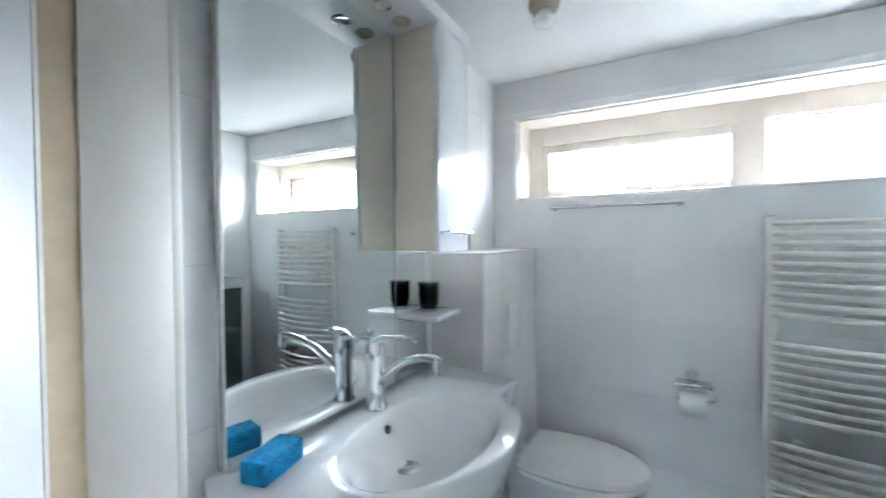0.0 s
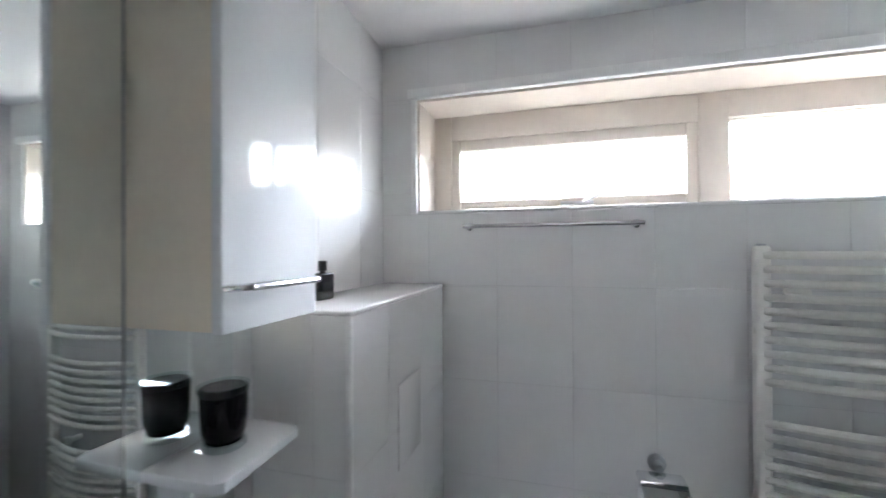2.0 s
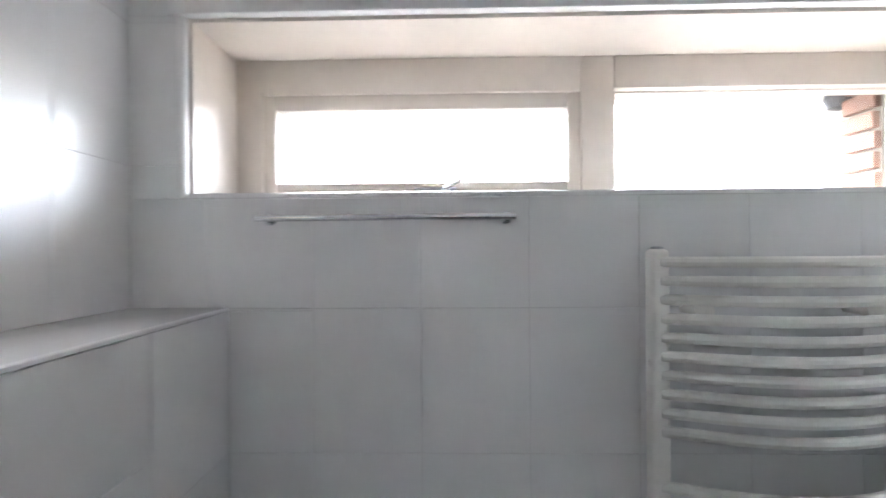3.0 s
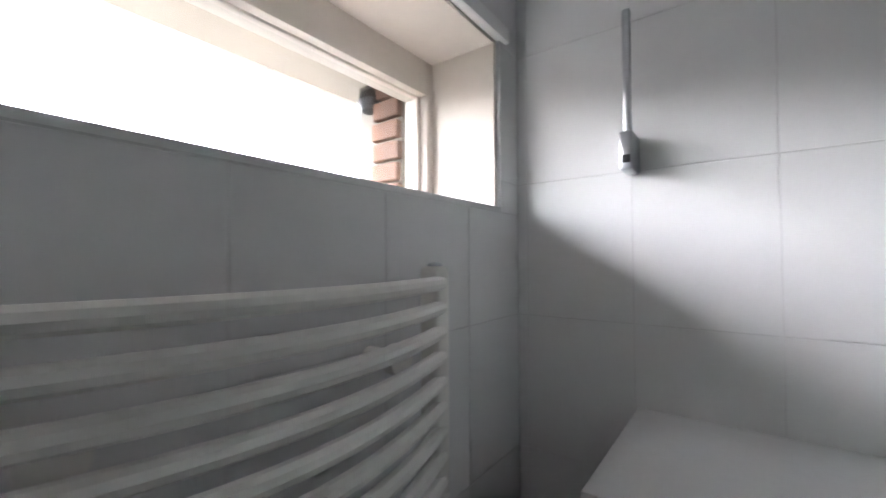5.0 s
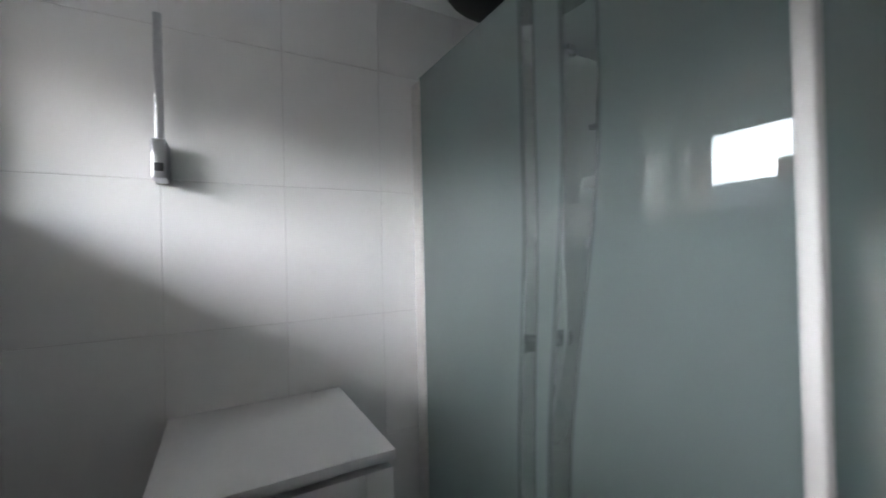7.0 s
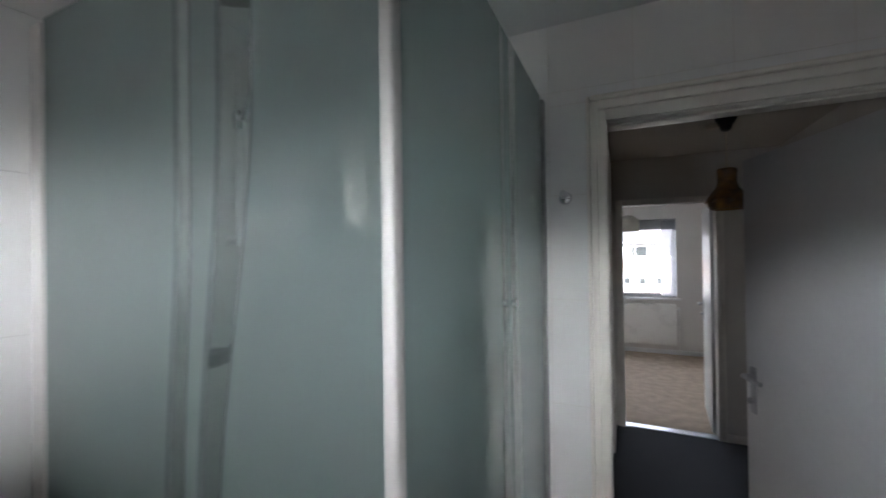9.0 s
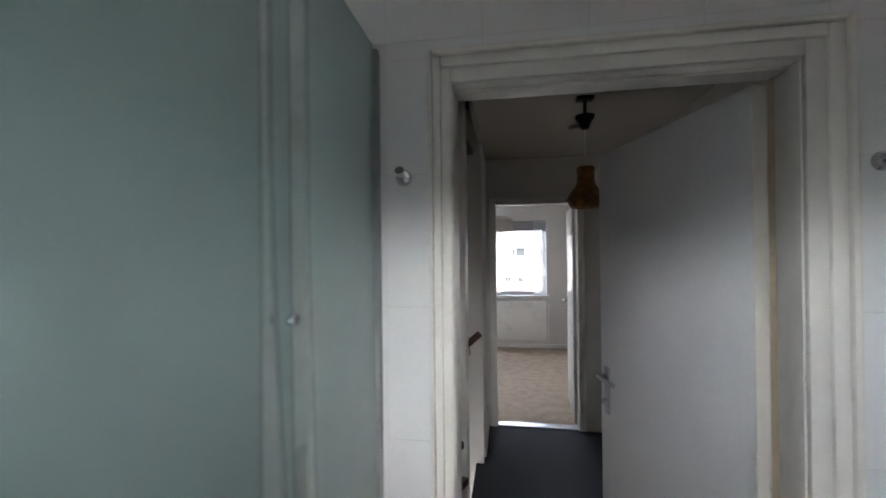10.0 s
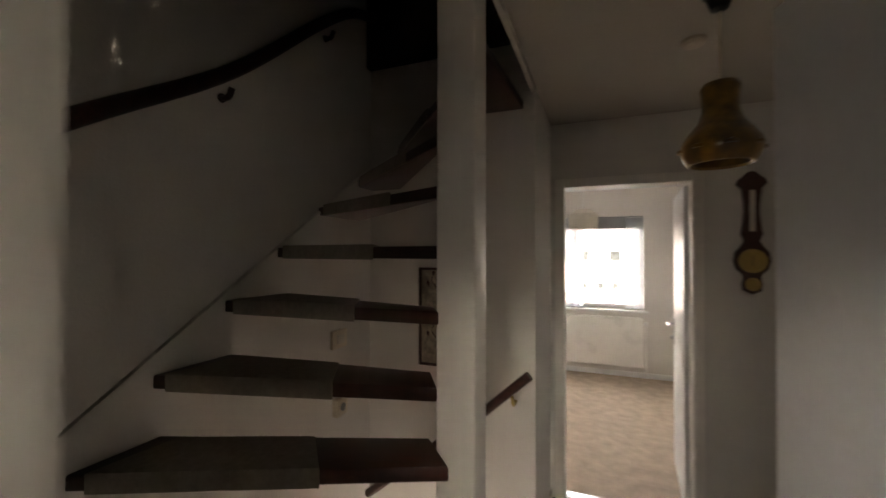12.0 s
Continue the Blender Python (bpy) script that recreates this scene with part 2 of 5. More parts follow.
def lathe(profile, at=(0, 0, 0), axis="z", seg=28, bm=None):
    """A turned shape from (radius, height) pairs."""
    bm2 = bmesh.new()
    rings = []
    for r, h in profile:
        ring = [bm2.verts.new((max(r, 1e-4) * math.cos(2 * math.pi * k / seg), max(r, 1e-4) * math.sin(2 * math.pi * k / seg), h)) for k in range(seg)]
        rings.append(ring)
    for a, b in zip(rings, rings[1:]):
        for k in range(seg):
            bm2.faces.new((a[k], a[(k + 1) % seg], b[(k + 1) % seg], b[k]))
    bm2.faces.new(rings[0][::-1])
    bm2.faces.new(rings[-1])
    if axis == "x":
        bmesh.ops.rotate(bm2, matrix=Matrix.Rotation(radians(90), 3, "Y"), verts=bm2.verts)
    if axis == "y":
        bmesh.ops.rotate(bm2, matrix=Matrix.Rotation(radians(-90), 3, "X"), verts=bm2.verts)
    bmesh.ops.translate(bm2, vec=at, verts=bm2.verts)
    return merge(bm, bm2)


def tube(points, r, seg=10, bm=None, squash=1.0):
    """A round bar swept along points; r may be a list."""
    bm2 = bmesh.new()
    pts = [Vector(p) for p in points]
    rings = []
    for i, p in enumerate(pts):
        d = (pts[min(i + 1, len(pts) - 1)] - pts[max(i - 1, 0)]).normalized()
        side = d.cross(Vector((0, 0, 1)))
        if side.length < 1e-3:
            side = Vector((1, 0, 0))
        side.normalize()
        up = side.cross(d)
        rad = r[i] if isinstance(r, (list, tuple)) else r
        rings.append([bm2.verts.new(p + side * rad * math.cos(2 * math.pi * k / seg) + up * rad * squash * math.sin(2 * math.pi * k / seg)) for k in range(seg)])
    for a, b in zip(rings, rings[1:]):
        for k in range(seg):
            bm2.faces.new((a[k], a[(k + 1) % seg], b[(k + 1) % seg], b[k]))
    bm2.faces.new(rings[0][::-1])
    bm2.faces.new(rings[-1])
    return merge(bm, bm2)


def prism(outline, z0, z1, bev=0.0, seg=2, bm=None):
    """A flat outline of (x, y) raised from z0 to z1."""
    bm2 = bmesh.new()
    lo = [bm2.verts.new((x, y, z0)) for x, y in outline]
    hi = [bm2.verts.new((x, y, z1)) for x, y in outline]
    n = len(outline)
    bm2.faces.new(lo[::-1])
    top = bm2.faces.new(hi)
    for k in range(n):
        bm2.faces.new((lo[k], lo[(k + 1) % n], hi[(k + 1) % n], hi[k]))
    if bev:
        bmesh.ops.bevel(bm2, geom=[e for e in bm2.edges if abs(e.verts[0].co.z - e.verts[1].co.z) < 1e-6], offset=bev, segments=seg, affect="EDGES", profile=0.5)
    return merge(bm, bm2)


def arc(points, n=10):
    """A smooth curve through points (Catmull-Rom)."""
    p = [Vector(q) for q in points]
    p = [p[0] * 2 - p[1]] + p + [p[-1] * 2 - p[-2]]
    out = []
    for i in range(1, len(p) - 2):
        for k in range(n):
            t = k / n
            out.append(0.5 * ((2 * p[i]) + (p[i + 1] - p[i - 1]) * t + (2 * p[i - 1] - 5 * p[i] + 4 * p[i + 1] - p[i + 2]) * t * t + (3 * p[i] - p[i - 1] - 3 * p[i + 1] + p[i + 2]) * t ** 3))
    out.append(p[-2])
    return out


def cut(rects, hole):
    """Rectangles (u0, u1, v0, v1) less one hole."""
    out = []
    a0, a1, b0, b1 = hole
    for u0, u1, v0, v1 in rects:
        if a0 >= u1 or a1 <= u0 or b0 >= v1 or b1 <= v0:
            out.append((u0, u1, v0, v1))
            continue
        if v0 < b0:
            out.append((u0, u1, v0, b0))
        if b1 < v1:
            out.append((u0, u1, b1, v1))
        m0, m1 = max(v0, b0), min(v1, b1)
        if u0 < a0:
            out.append((u0, a0, m0, m1))
        if a1 < u1:
            out.append((a1, u1, m0, m1))
    return out


def wall(name, axis, at, thick, u0, u1, z0, z1, holes, material, label):
    """A wall in the plane axis = at, thick towards the + or - side, with openings cut through it."""
    bm = None
    a, b = sorted((at, at + thick))
    for r in [(u0, u1, z0, z1)] if not holes else functools_cut((u0, u1, z0, z1), holes):
        bm = box(a, b, r[0], r[1], r[2], r[3], bm=bm) if axis == "x" else box(r[0], r[1], a, b, r[2], r[3], bm=bm)
    return tagged(link(name, bm, material, smooth=False), label, "wall", kind="structure")


def functools_cut(rect, holes):
    rects = [rect]
    for h in holes:
        rects = cut(rects, h)
    return rects


# ---- plan ----
XW, XE, YN = -0.666, 1.495, 1.795        # bathroom faces
FLOOR, CEIL = 0.14, 2.362               # raised bathroom floor, its ceiling
HALLC = 2.45
DX0, DX1, DZ = -0.358, 0.409, 2.027       # bathroom door opening
WX0, WX1, WZ0, WZ1 = -0.535, 1.403, 1.742, 2.16
REC = 0.0013                            # depth of the tile joints
ROW, COL, ROW0 = 0.3345, 0.2495, 1.475 - 4 * 0.3345

# ---- structure: bathroom ----
wall_north = wall("wall_north", "y", YN + REC, 0.30, -0.95, 1.72, -0.1, 2.75, [(WX0, WX1, WZ0, WZ1)], M_GROUT, "outer bathroom wall behind white tiles with a high wide window")
wall_west = wall("wall_west", "x", XW - REC, -0.12, 0.0, YN + REC, -0.1, 2.75, [], M_GROUT, "bathroom wall behind white tiles carrying the mirror")
wall_east = wall("wall_east", "x", XE + REC, 0.2, -6.0, YN + REC, -1.6, 4.2, [], M_GROUT, "party wall behind white tiles")
wall_south = wall("wall_south", "y", -REC, -0.106, -0.92, XE + REC, -0.1, 2.75, [(DX0, DX1, -0.1, DZ)], M_PLASTER, "wall between the bathroom and the landing with a doorway")
floor_bath = tagged(link("floor", box(XW - 0.1, XE, 0.0, YN, -0.1, FLOOR - 0.008), M_GROUT, smooth=False), "raised bathroom floor under grey tiles", "floor", kind="structure")
ceiling = tagged(link("ceiling", box(XW - 0.1, XE + 0.005, -0.005, YN + 0.005, CEIL, CEIL + 0.08), M_CEIL, smooth=False), "smooth white painted bathroom ceiling", "ceiling", kind="structure")

# ---- structure: landing and bedroom ----
BY = -2.714
WX = -0.79
SX0, SY = 0.46, -2.05                   # stairwell edges
wall_hall_west = wall("wall_hall_west", "x", WX, -0.12, BY, -0.1088, 0, HALLC + 0.2, [], M_PLASTER, "plain off-white wallpapered landing wall")
wall_hall_south = wall("wall_hall_south", "y", BY, -0.1, WX - 0.12, SX0 + 0.1, 0, HALLC + 0.2, [(-0.352, 0.372, 0, 2.03)], M_PLASTER, "off-white landing wall with the bedroom doorway")
wall_hall_east = wall("wall_hall_east", "x", SX0, 0.1, BY, SY - 0.1, 0, HALLC, [], M_PLASTER, "short off-white return wall beside the stairs")
wall_stair_back = wall("wall_stair_back", "y", SY, -0.1, SX0, XE, -1.6, 4.2, [], M_PLASTER, "off-white wall at the back of the stairs")
wall_stair_east = tagged(link("wall_stair_east", box(1.43, XE + 0.004, SY, -0.1088, -1.6, 4.2), M_PLASTER, smooth=False), "off-white wall along the winding stairs", "wall", kind="structure")
wall_stair_north = tagged(link("wall_stair_north", box(SX0, 1.43, -0.116, -0.1095, 0, 4.2), M_PLASTER, smooth=False), "off-white wall at the foot of the stairs", "wall", kind="structure")
floor_hall = tagged(link("floor_hall", box(WX, SX0 + 0.06, BY - 0.1, -0.0, -0.15, 0), M_CARPET, smooth=False), "charcoal carpet on the landing", "floor", kind="structure")
bm = box(SX0 + 0.06, 1.43, -1.0, -0.1088, -0.15, 0)
tagged(link("floor_stairs", bm, M_CARPET, smooth=False), "charcoal carpet at the foot of the stairs", "floor", kind="structure")
# Unseen floor, added to close the well below and keep it dark.
tagged(link("floor_lower", box(WX, XE, -6, 0, -1.7, -1.6), M_OLDWOOD, smooth=False), "unseen dark floor closing the stairwell", "floor", kind="structure")
ceiling_hall = tagged(link("ceiling_hall", box(WX, SX0 + 0.02, BY, -0.1088, HALLC, HALLC + 0.2), M_HALLCEIL, smooth=False), "off-white landing ceiling with dimness put into its colour", "ceiling", kind="structure")
tagged(link("ceiling_loft", box(SX0 - 0.3, XE, SY - 0.1, -0.1088, 4.1, 4.2), M_OLDWOOD, smooth=False), "dark boards above the stairwell", "ceiling", kind="structure")
tagged(link("wall_loft", box(SX0 - 0.06, SX0 + 0.019, SY - 0.1, -0.1088, HALLC + 0.2, 4.1), M_OLDWOOD, smooth=False), "dark boarding beside the upper stairs", "wall", kind="structure")
RX0, RX1, RY, RC = -0.76, 2.6, -5.72, 2.45
BWX0, BWX1, BWZ0, BWZ1 = -0.375, 1.45, 0.867, 2.098
wall_bed_west = wall("wall_bed_west", "x", RX0, -0.15, RY, BY - 0.1, 0, RC, [], M_BEDWALL, "white bedroom wall")
wall_bed_east = wall("wall_bed_east", "x", RX1, 0.15, RY, BY - 0.1, 0, RC, [], M_BEDWALL, "white bedroom wall")
wall_bed_south = wall("wall_bed_south", "y", RY, -0.28, RX0 - 0.15, RX1 + 0.15, -0.2, RC + 0.3, [(BWX0, BWX1, BWZ0, BWZ1)], M_BEDWALL, "white bedroom wall under and around the window")
wall_bed_north = wall("wall_bed_north", "y", BY - 0.102, -0.05, SX0 + 0.1, RX1, 0, RC, [], M_BEDWALL, "white bedroom wall")
tagged(link("floor_bedroom", box(RX0, RX1, RY, BY - 0.1, -0.15, 0.004), M_BEDCARPET, smooth=False), "beige bedroom carpet", "floor", kind="structure")
tagged(link("ceiling_bedroom", box(RX0 - 0.1, RX1 + 0.1, RY, BY - 0.1, RC, RC + 0.15), M_CEIL, smooth=False), "white bedroom ceiling", "ceiling", kind="structure")

# ---- bathroom window ----
def frame_bm(x0, x1, z0, z1, w, y0, y1, bev=0.004, wz=None):
    wz = wz or w
    bm = box(x0, x0 + w, y0, y1, z0, z1, bev)
    box(x1 - w, x1, y0, y1, z0, z1, bev, bm=bm)
    box(x0 + w, x1 - w, y0, y1, z0, z0 + wz, bev, bm=bm)
    box(x0 + w, x1 - w, y0, y1, z1 - wz, z1, bev, bm=bm)
    return bm


win = tagged(new("window_1"), "high cream wooden strip window with a hinged sash and a fixed pane", "window", kind="structure")
bm = box(WX0, WX1, 1.806, 2.00, WZ1 - 0.012, WZ1 - 0.001)
box(WX0 + 0.001, WX0 + 0.012, 1.806, 2.00, WZ0, WZ1 - 0.012, bm=bm)
box(WX1 - 0.012, WX1 - 0.001, 1.806, 2.00, WZ0, WZ1 - 0.012, bm=bm)
part("reveal_lining", bm, M_WINFRAME, win, "cream painted reveal boards", smooth=False)
part("window_sill", box(WX0 + 0.002, WX1 + 0.002, 1.796, 2.00, WZ0 - 0.010, WZ0 + 0.002, 0.002), M_TILE, win)
bm = box(WX0 - 0.03, WX1 + 0.03, 1.782, 1.808, WZ1 - 0.004, WZ1 + 0.034, 0.006)
box(WX0 - 0.016, WX0 + 0.004, 1.788, 1.806, WZ0 - 0.01, WZ1 - 0.004, 0.004, bm=bm)
part("window_trim", bm, M_WHITE, win)
bm = box(WX0 + 0.012, -0.45, 1.995, 2.075, WZ0, WZ1 - 0.012, 0.004)
box(0.449, 0.541, 1.995, 2.075, WZ0, WZ1 - 0.012, 0.004, bm=bm)
box(1.365, WX1 - 0.012, 1.995, 2.075, WZ0, WZ1 - 0.012, 0.004, bm=bm)
box(-0.45, 0.449, 1.995, 2.075, 2.05, WZ1 - 0.012, 0.004, bm=bm)
box(0.541, 1.365, 1.995, 2.075, 2.056, WZ1 - 0.012, 0.004, bm=bm)
box(-0.45, 0.449, 1.995, 2.075, WZ0, WZ0 + 0.014, 0.004, bm=bm)
box(0.541, 1.365, 1.995, 2.075, WZ0, WZ0 + 0.022, 0.004, bm=bm)
part("window_frame", bm, M_WINFRAME, win)
sash = part("sash", frame_bm(-0.452, 0.451, WZ0 + 0.013, 2.052, 0.038, 2.004, 2.05, 0.006, 0.046), M_WINFRAME, win)
sg = part("pane", box(-0.416, 0.414, 2.024, 2.030, 1.80, 2.008), M_WINGLASS, sash, smooth=False)
sg.visible_shadow = False
bm = box(-0.02, 0.10, 1.992, 2.004, 1.768, 1.784, 0.003)
tube([(0.06, 1.985, 1.777), (0.09, 1.975, 1.79), (0.115, 1.972, 1.803)], 0.006, bm=bm)
part("casement_stay", bm, M_STEEL, sash, "small metal casement stay")
pg = part("pane", box(0.541, 1.365, 2.034, 2.040, WZ0 + 0.02, 2.062), M_WINGLASS, win, smooth=False)
pg.visible_shadow = False
bead = part("glazing_bead", frame_bm(0.539, 1.367, WZ0 + 0.018, 2.064, 0.014, 2.018, 2.034, 0.003), M_WINFRAME, win)

# ---- tiled cistern box ----
BX, BY0, BZ = -0.435, 1.114, 1.477
cis = tagged(link("cistern_boxing", box(XW - 0.002, BX - REC, BY0 + REC, YN, FLOOR, BZ - 0.010), M_GROUT, smooth=False),
             "white tiled boxing hiding the toilet cistern", "boxing", kind="structure")
part("top_ledge", box(XW, BX + 0.004, BY0 - 0.004, YN - 0.001, BZ - 0.009, BZ + 0.002, 0.008, 3), M_TILE, cis, "white tiled ledge with a rounded edge")
part("flush_plate", box(BX, BX + 0.004, 1.36, 1.53, 1.03, 1.25, 0.002), M_TILE, cis, "white flush plate")
part("edge_trim", box(BX - 0.012, BX + 0.002, BY0 - 0.002, BY0 + 0.012, FLOOR, BZ - 0.009, 0.005, 3), M_WHITE, cis)

# ---- shower ----
SHX, SHY, SHZ = 0.606, 0.932, 2.13
SHW = 0.887                              # the wall profile's place, fitted to the camera's view; the panel is straight
shower = thing("shower_enclosure", "greenish frosted glass shower enclosure with pale aluminium profiles", "shower", (SHX, SHY, FLOOR))


def at_shower(bm):
    bmesh.ops.translate(bm, vec=(-SHX, -SHY, -FLOOR), verts=bm.verts)
    return bm


part("corner_post", at_shower(box(SHX - 0.009, SHX + 0.009, SHY - 0.012, SHY + 0.012, FLOOR, SHZ + 0.006, 0.005, 3)), M_ALU, shower)
part("wall_profile", at_shower(box(XE - 0.045, XE, SHW - 0.019, SHW + 0.035, FLOOR, SHZ - 0.01, 0.004)), M_ALU, shower)
# Aluminium channel too; its shade is put into the darker grey.
part("wall_profile", at_shower(box(SHX - 0.014, SHX + 0.014, 0.002, 0.03, FLOOR, SHZ - 0.01, 0.004)), M_SHADEGREY, shower, "aluminium profile with shade put into its grey")
for n, b in (("side_panel", box(SHX + 0.010, XE - 0.04, 0.908, 0.914, FLOOR + 0.02, SHZ)),
             ("glass_door", box(SHX - 0.003, SHX + 0.003, 0.03, SHY - 0.012, FLOOR + 0.02, SHZ))):
    g = part(n, at_shower(b), M_SHOWER if n == "side_panel" else M_SHOWERDOOR, shower, "greenish frosted safety glass", smooth=False)
    if n == "glass_door":
        bm = lathe([(0.008, -0.02), (0.0105, -0.018), (0.0105, -0.009), (0.005, -0.008), (0.005, 0.008), (0.0105, 0.009), (0.0105, 0.018), (0.008, 0.02)], (SHX, 0.43, 1.515), "x")
        part("door_knob", at_shower(bm), M_CHROME, g, "small chrome door knob")
        part("shower_tray", at_shower(box(SHX, XE, 0.0, SHY, FLOOR - 0.006, FLOOR + 0.03, 0.01)), M_CERAMIC, shower, "white shower tray")

rail = thing("shower_rail", "chrome shower rail with hand shower and ribbed hose", "shower rail", (XE, 0.46, 1.35))


def local(bm, at):
    bmesh.ops.translate(bm, vec=[-c for c in at], verts=bm.verts)
    return bm


A = (XE, 0.46, 1.35)
bm = tube([(XE - 0.05, 0.46, 1.66), (XE - 0.05, 0.46, 2.28)], 0.013, 14)
for z in (1.68, 2.27):
    tube([(XE, 0.46, z), (XE - 0.05, 0.46, z)], 0.013, 12, bm=bm)
part("riser_bar", local(bm, A), M_SATIN, rail)
part("slider", local(lathe([(0.018, -0.03), (0.022, -0.02), (0.022, 0.02), (0.018, 0.03)], (XE - 0.05, 0.46, 2.05)), A), M_CHROME, rail)
bm = tube(arc([(XE - 0.07, 0.46, 2.05), (XE - 0.11, 0.465, 2.12), (XE - 0.13, 0.47, 2.2), (XE - 0.14, 0.47, 2.24)], 6), 0.012, 12)
lathe([(0.02, 0.0), (0.045, 0.01), (0.05, 0.025), (0.03, 0.04)], (XE - 0.15, 0.47, 2.23), bm=bm)
part("hand_shower", local(bm, A), M_CHROME, rail)
part("hose", local(tube(arc([(XE - 0.07, 0.46, 2.05), (XE - 0.085, 0.43, 1.85), (XE - 0.08, 0.41, 1.6), (XE - 0.09, 0.42, 1.35), (XE - 0.08, 0.46, 1.15), (XE - 0.08, 0.50, 1.04), (XE - 0.08, 0.46, 1.0), (XE - 0.08, 0.41, 1.06), (XE - 0.07, 0.45, 1.2), (XE - 0.06, 0.47, 1.32)], 8), 0.008, 8), A), M_SATIN, rail, "ribbed metal hose")
mixer = thing("shower_mixer", "chrome thermostatic shower mixer on the tiled wall", "tap", (XE, 0.50, 1.34))
A = (XE, 0.50, 1.34)
part("body", local(tube([(XE - 0.06, 0.435, 1.34), (XE - 0.06, 0.535, 1.34)], 0.021, 16), A), M_DARKCHROME, mixer)
for y in (0.412, 0.558):
    part("knob", local(lathe([(0.024, -0.03), (0.027, -0.02), (0.027, 0.02), (0.022, 0.03)], (XE - 0.06, y, 1.34), "y"), A), M_DARKCHROME, mixer)
for y in (0.455, 0.515):
    part("wall_union", local(tube([(XE, y, 1.34), (XE - 0.06, y, 1.34)], 0.016), A), M_DARKCHROME, mixer)
rack = thing("shower_rack", "chrome shower column with three trays and a round head", "rack", (XE, 0.17, 1.37))
A = (XE, 0.17, 1.37)
part("upright", local(tube([(1.452, 0.17, 1.37), (1.452, 0.17, 2.16)], 0.014, 12), A), M_DARKCHROME, rack)
for z in (1.37, 2.1):
    part("wall_fixing", local(tube([(XE, 0.17, z), (1.452, 0.17, z)], 0.012, 10), A), M_DARKCHROME, rack)
for z in (1.46, 1.66, 1.88):
    bm = prism([(1.474, 0.095), (1.474, 0.245), (1.40, 0.245), (1.372, 0.215), (1.372, 0.125), (1.40, 0.095)], z - 0.02, z + 0.02, 0.004)
    part("tray", local(bm, A), M_SATIN, rack, "polished steel tray")
bm = tube(arc([(1.452, 0.17, 2.14), (1.43, 0.19, 2.2), (1.37, 0.22, 2.215)], 6), 0.013)
lathe([(0.02, 0.0), (0.052, 0.008), (0.056, 0.02), (0.028, 0.036)], (1.34, 0.235, 2.18), bm=bm)
part("shower_head", local(bm, A), M_DARKCHROME, rack, "round shower head")
vent = thing("ceiling_ventilator", "round black ceiling ventilator above the shower", "ventilator", (1.225, 0.72, CEIL))
part("housing", lathe([(0.21, 0.0), (0.22, -0.012), (0.21, -0.035), (0.17, -0.05), (0.001, -0.052)]), M_BLACK, vent)
part("rim", lathe([(0.228, 0.0), (0.231, -0.006), (0.226, -0.012), (0.216, -0.012), (0.216, 0.0)]), M_STEEL, vent)

# ---- radiator ----
RXa, RXb, RYc, RTOP = 0.517, 1.055, 1.728, 1.607
rad = thing("towel_radiator", "ivory ladder radiator with bowed tubes on the tiled wall", "radiator", ((RXa + RXb) / 2, YN, 0.42))
A = ((RXa + RXb) / 2, YN, 0.42)
for x in (RXa, RXb):
    part("post", local(box(x - 0.019, x + 0.019, RYc - 0.019, RYc + 0.019, 0.42, RTOP, 0.01, 3), A), M_RAD, rad)
    part("end_cap", local(lathe([(0.012, 0.0), (0.012, 0.004), (0.006, 0.006)], (x, RYc, RTOP)), A), M_STEEL, rad, "small grey plug")
zs, z = [], RTOP - 0.027
for count in (10, 8, 6):
    for _ in range(count):
        zs.append(z)
        z -= 0.0391
    z -= 0.0757
me_tube = None
for z in zs:
    pts = [(RXa + (RXb - RXa) * k / 12, RYc - 0.012 - 0.055 * math.sin(math.pi * k / 12), z) for k in range(13)]
    if me_tube is None:
        ob = part("rung", local(tube(pts, 0.0115, 10), (A[0], A[1], z)), M_RAD, rad)
        me_tube = ob.data
    else:
        ob = new("rung", me_tube)
        ob.parent = rad
    ob.location = (0, 0, z - A[2])
for x in (RXa + 0.09, RXb - 0.09):
    for z in (1.475, 0.72):
        bm = lathe([(0.022, 0), (0.022, 0.02), (0.012, 0.03), (0.012, 0.07)], (x, RYc - 0.012, z), "y")
        part("wall_bracket", local(bm, A), M_RAD, rad)
part("valve", local(lathe([(0.02, 0), (0.025, 0.01), (0.025, 0.05), (0.015, 0.06)], (RXb, RYc, 0.352)), A), M_CHROME, rad)

# ---- towel rail, paper holder, hooks, metal bar ----
tr = thing("towel_rail", "thin chrome towel rail below the window", "towel rail", (-0.045, YN, 1.686))
A = (-0.045, YN, 1.686)
part("bar", local(tube([(-0.349, 1.752, 1.681), (0.224, 1.752, 1.681)], 0.0075, 12), A), M_CHROME, tr)
for x in (-0.335, 0.208):
    bm = lathe([(0.014, 0), (0.014, 0.006), (0.008, 0.01), (0.008, 0.045)], (x, YN, 1.681), "y")
    bmesh.ops.rotate(bm, cent=(x, YN, 1.681), matrix=Matrix.Rotation(math.pi, 3, "Z"), verts=bm.verts)
    part("bracket", local(bm, A), M_CHROME, tr)
ph = thing("paper_holder", "chrome toilet roll holder with a white paper roll", "paper holder", (0.26, YN, 0.92))
A = (0.26, YN, 0.92)
bm = lathe([(0.026, 0), (0.026, 0.012), (0.015, 0.02), (0.012, 0.045)], (0.26, YN, 0.93), "y")
bmesh.ops.rotate(bm, cent=(0.26, YN, 0.93), matrix=Matrix.Rotation(math.pi, 3, "Z"), verts=bm.verts)
part("rosette", local(bm, A), M_STEEL, ph)
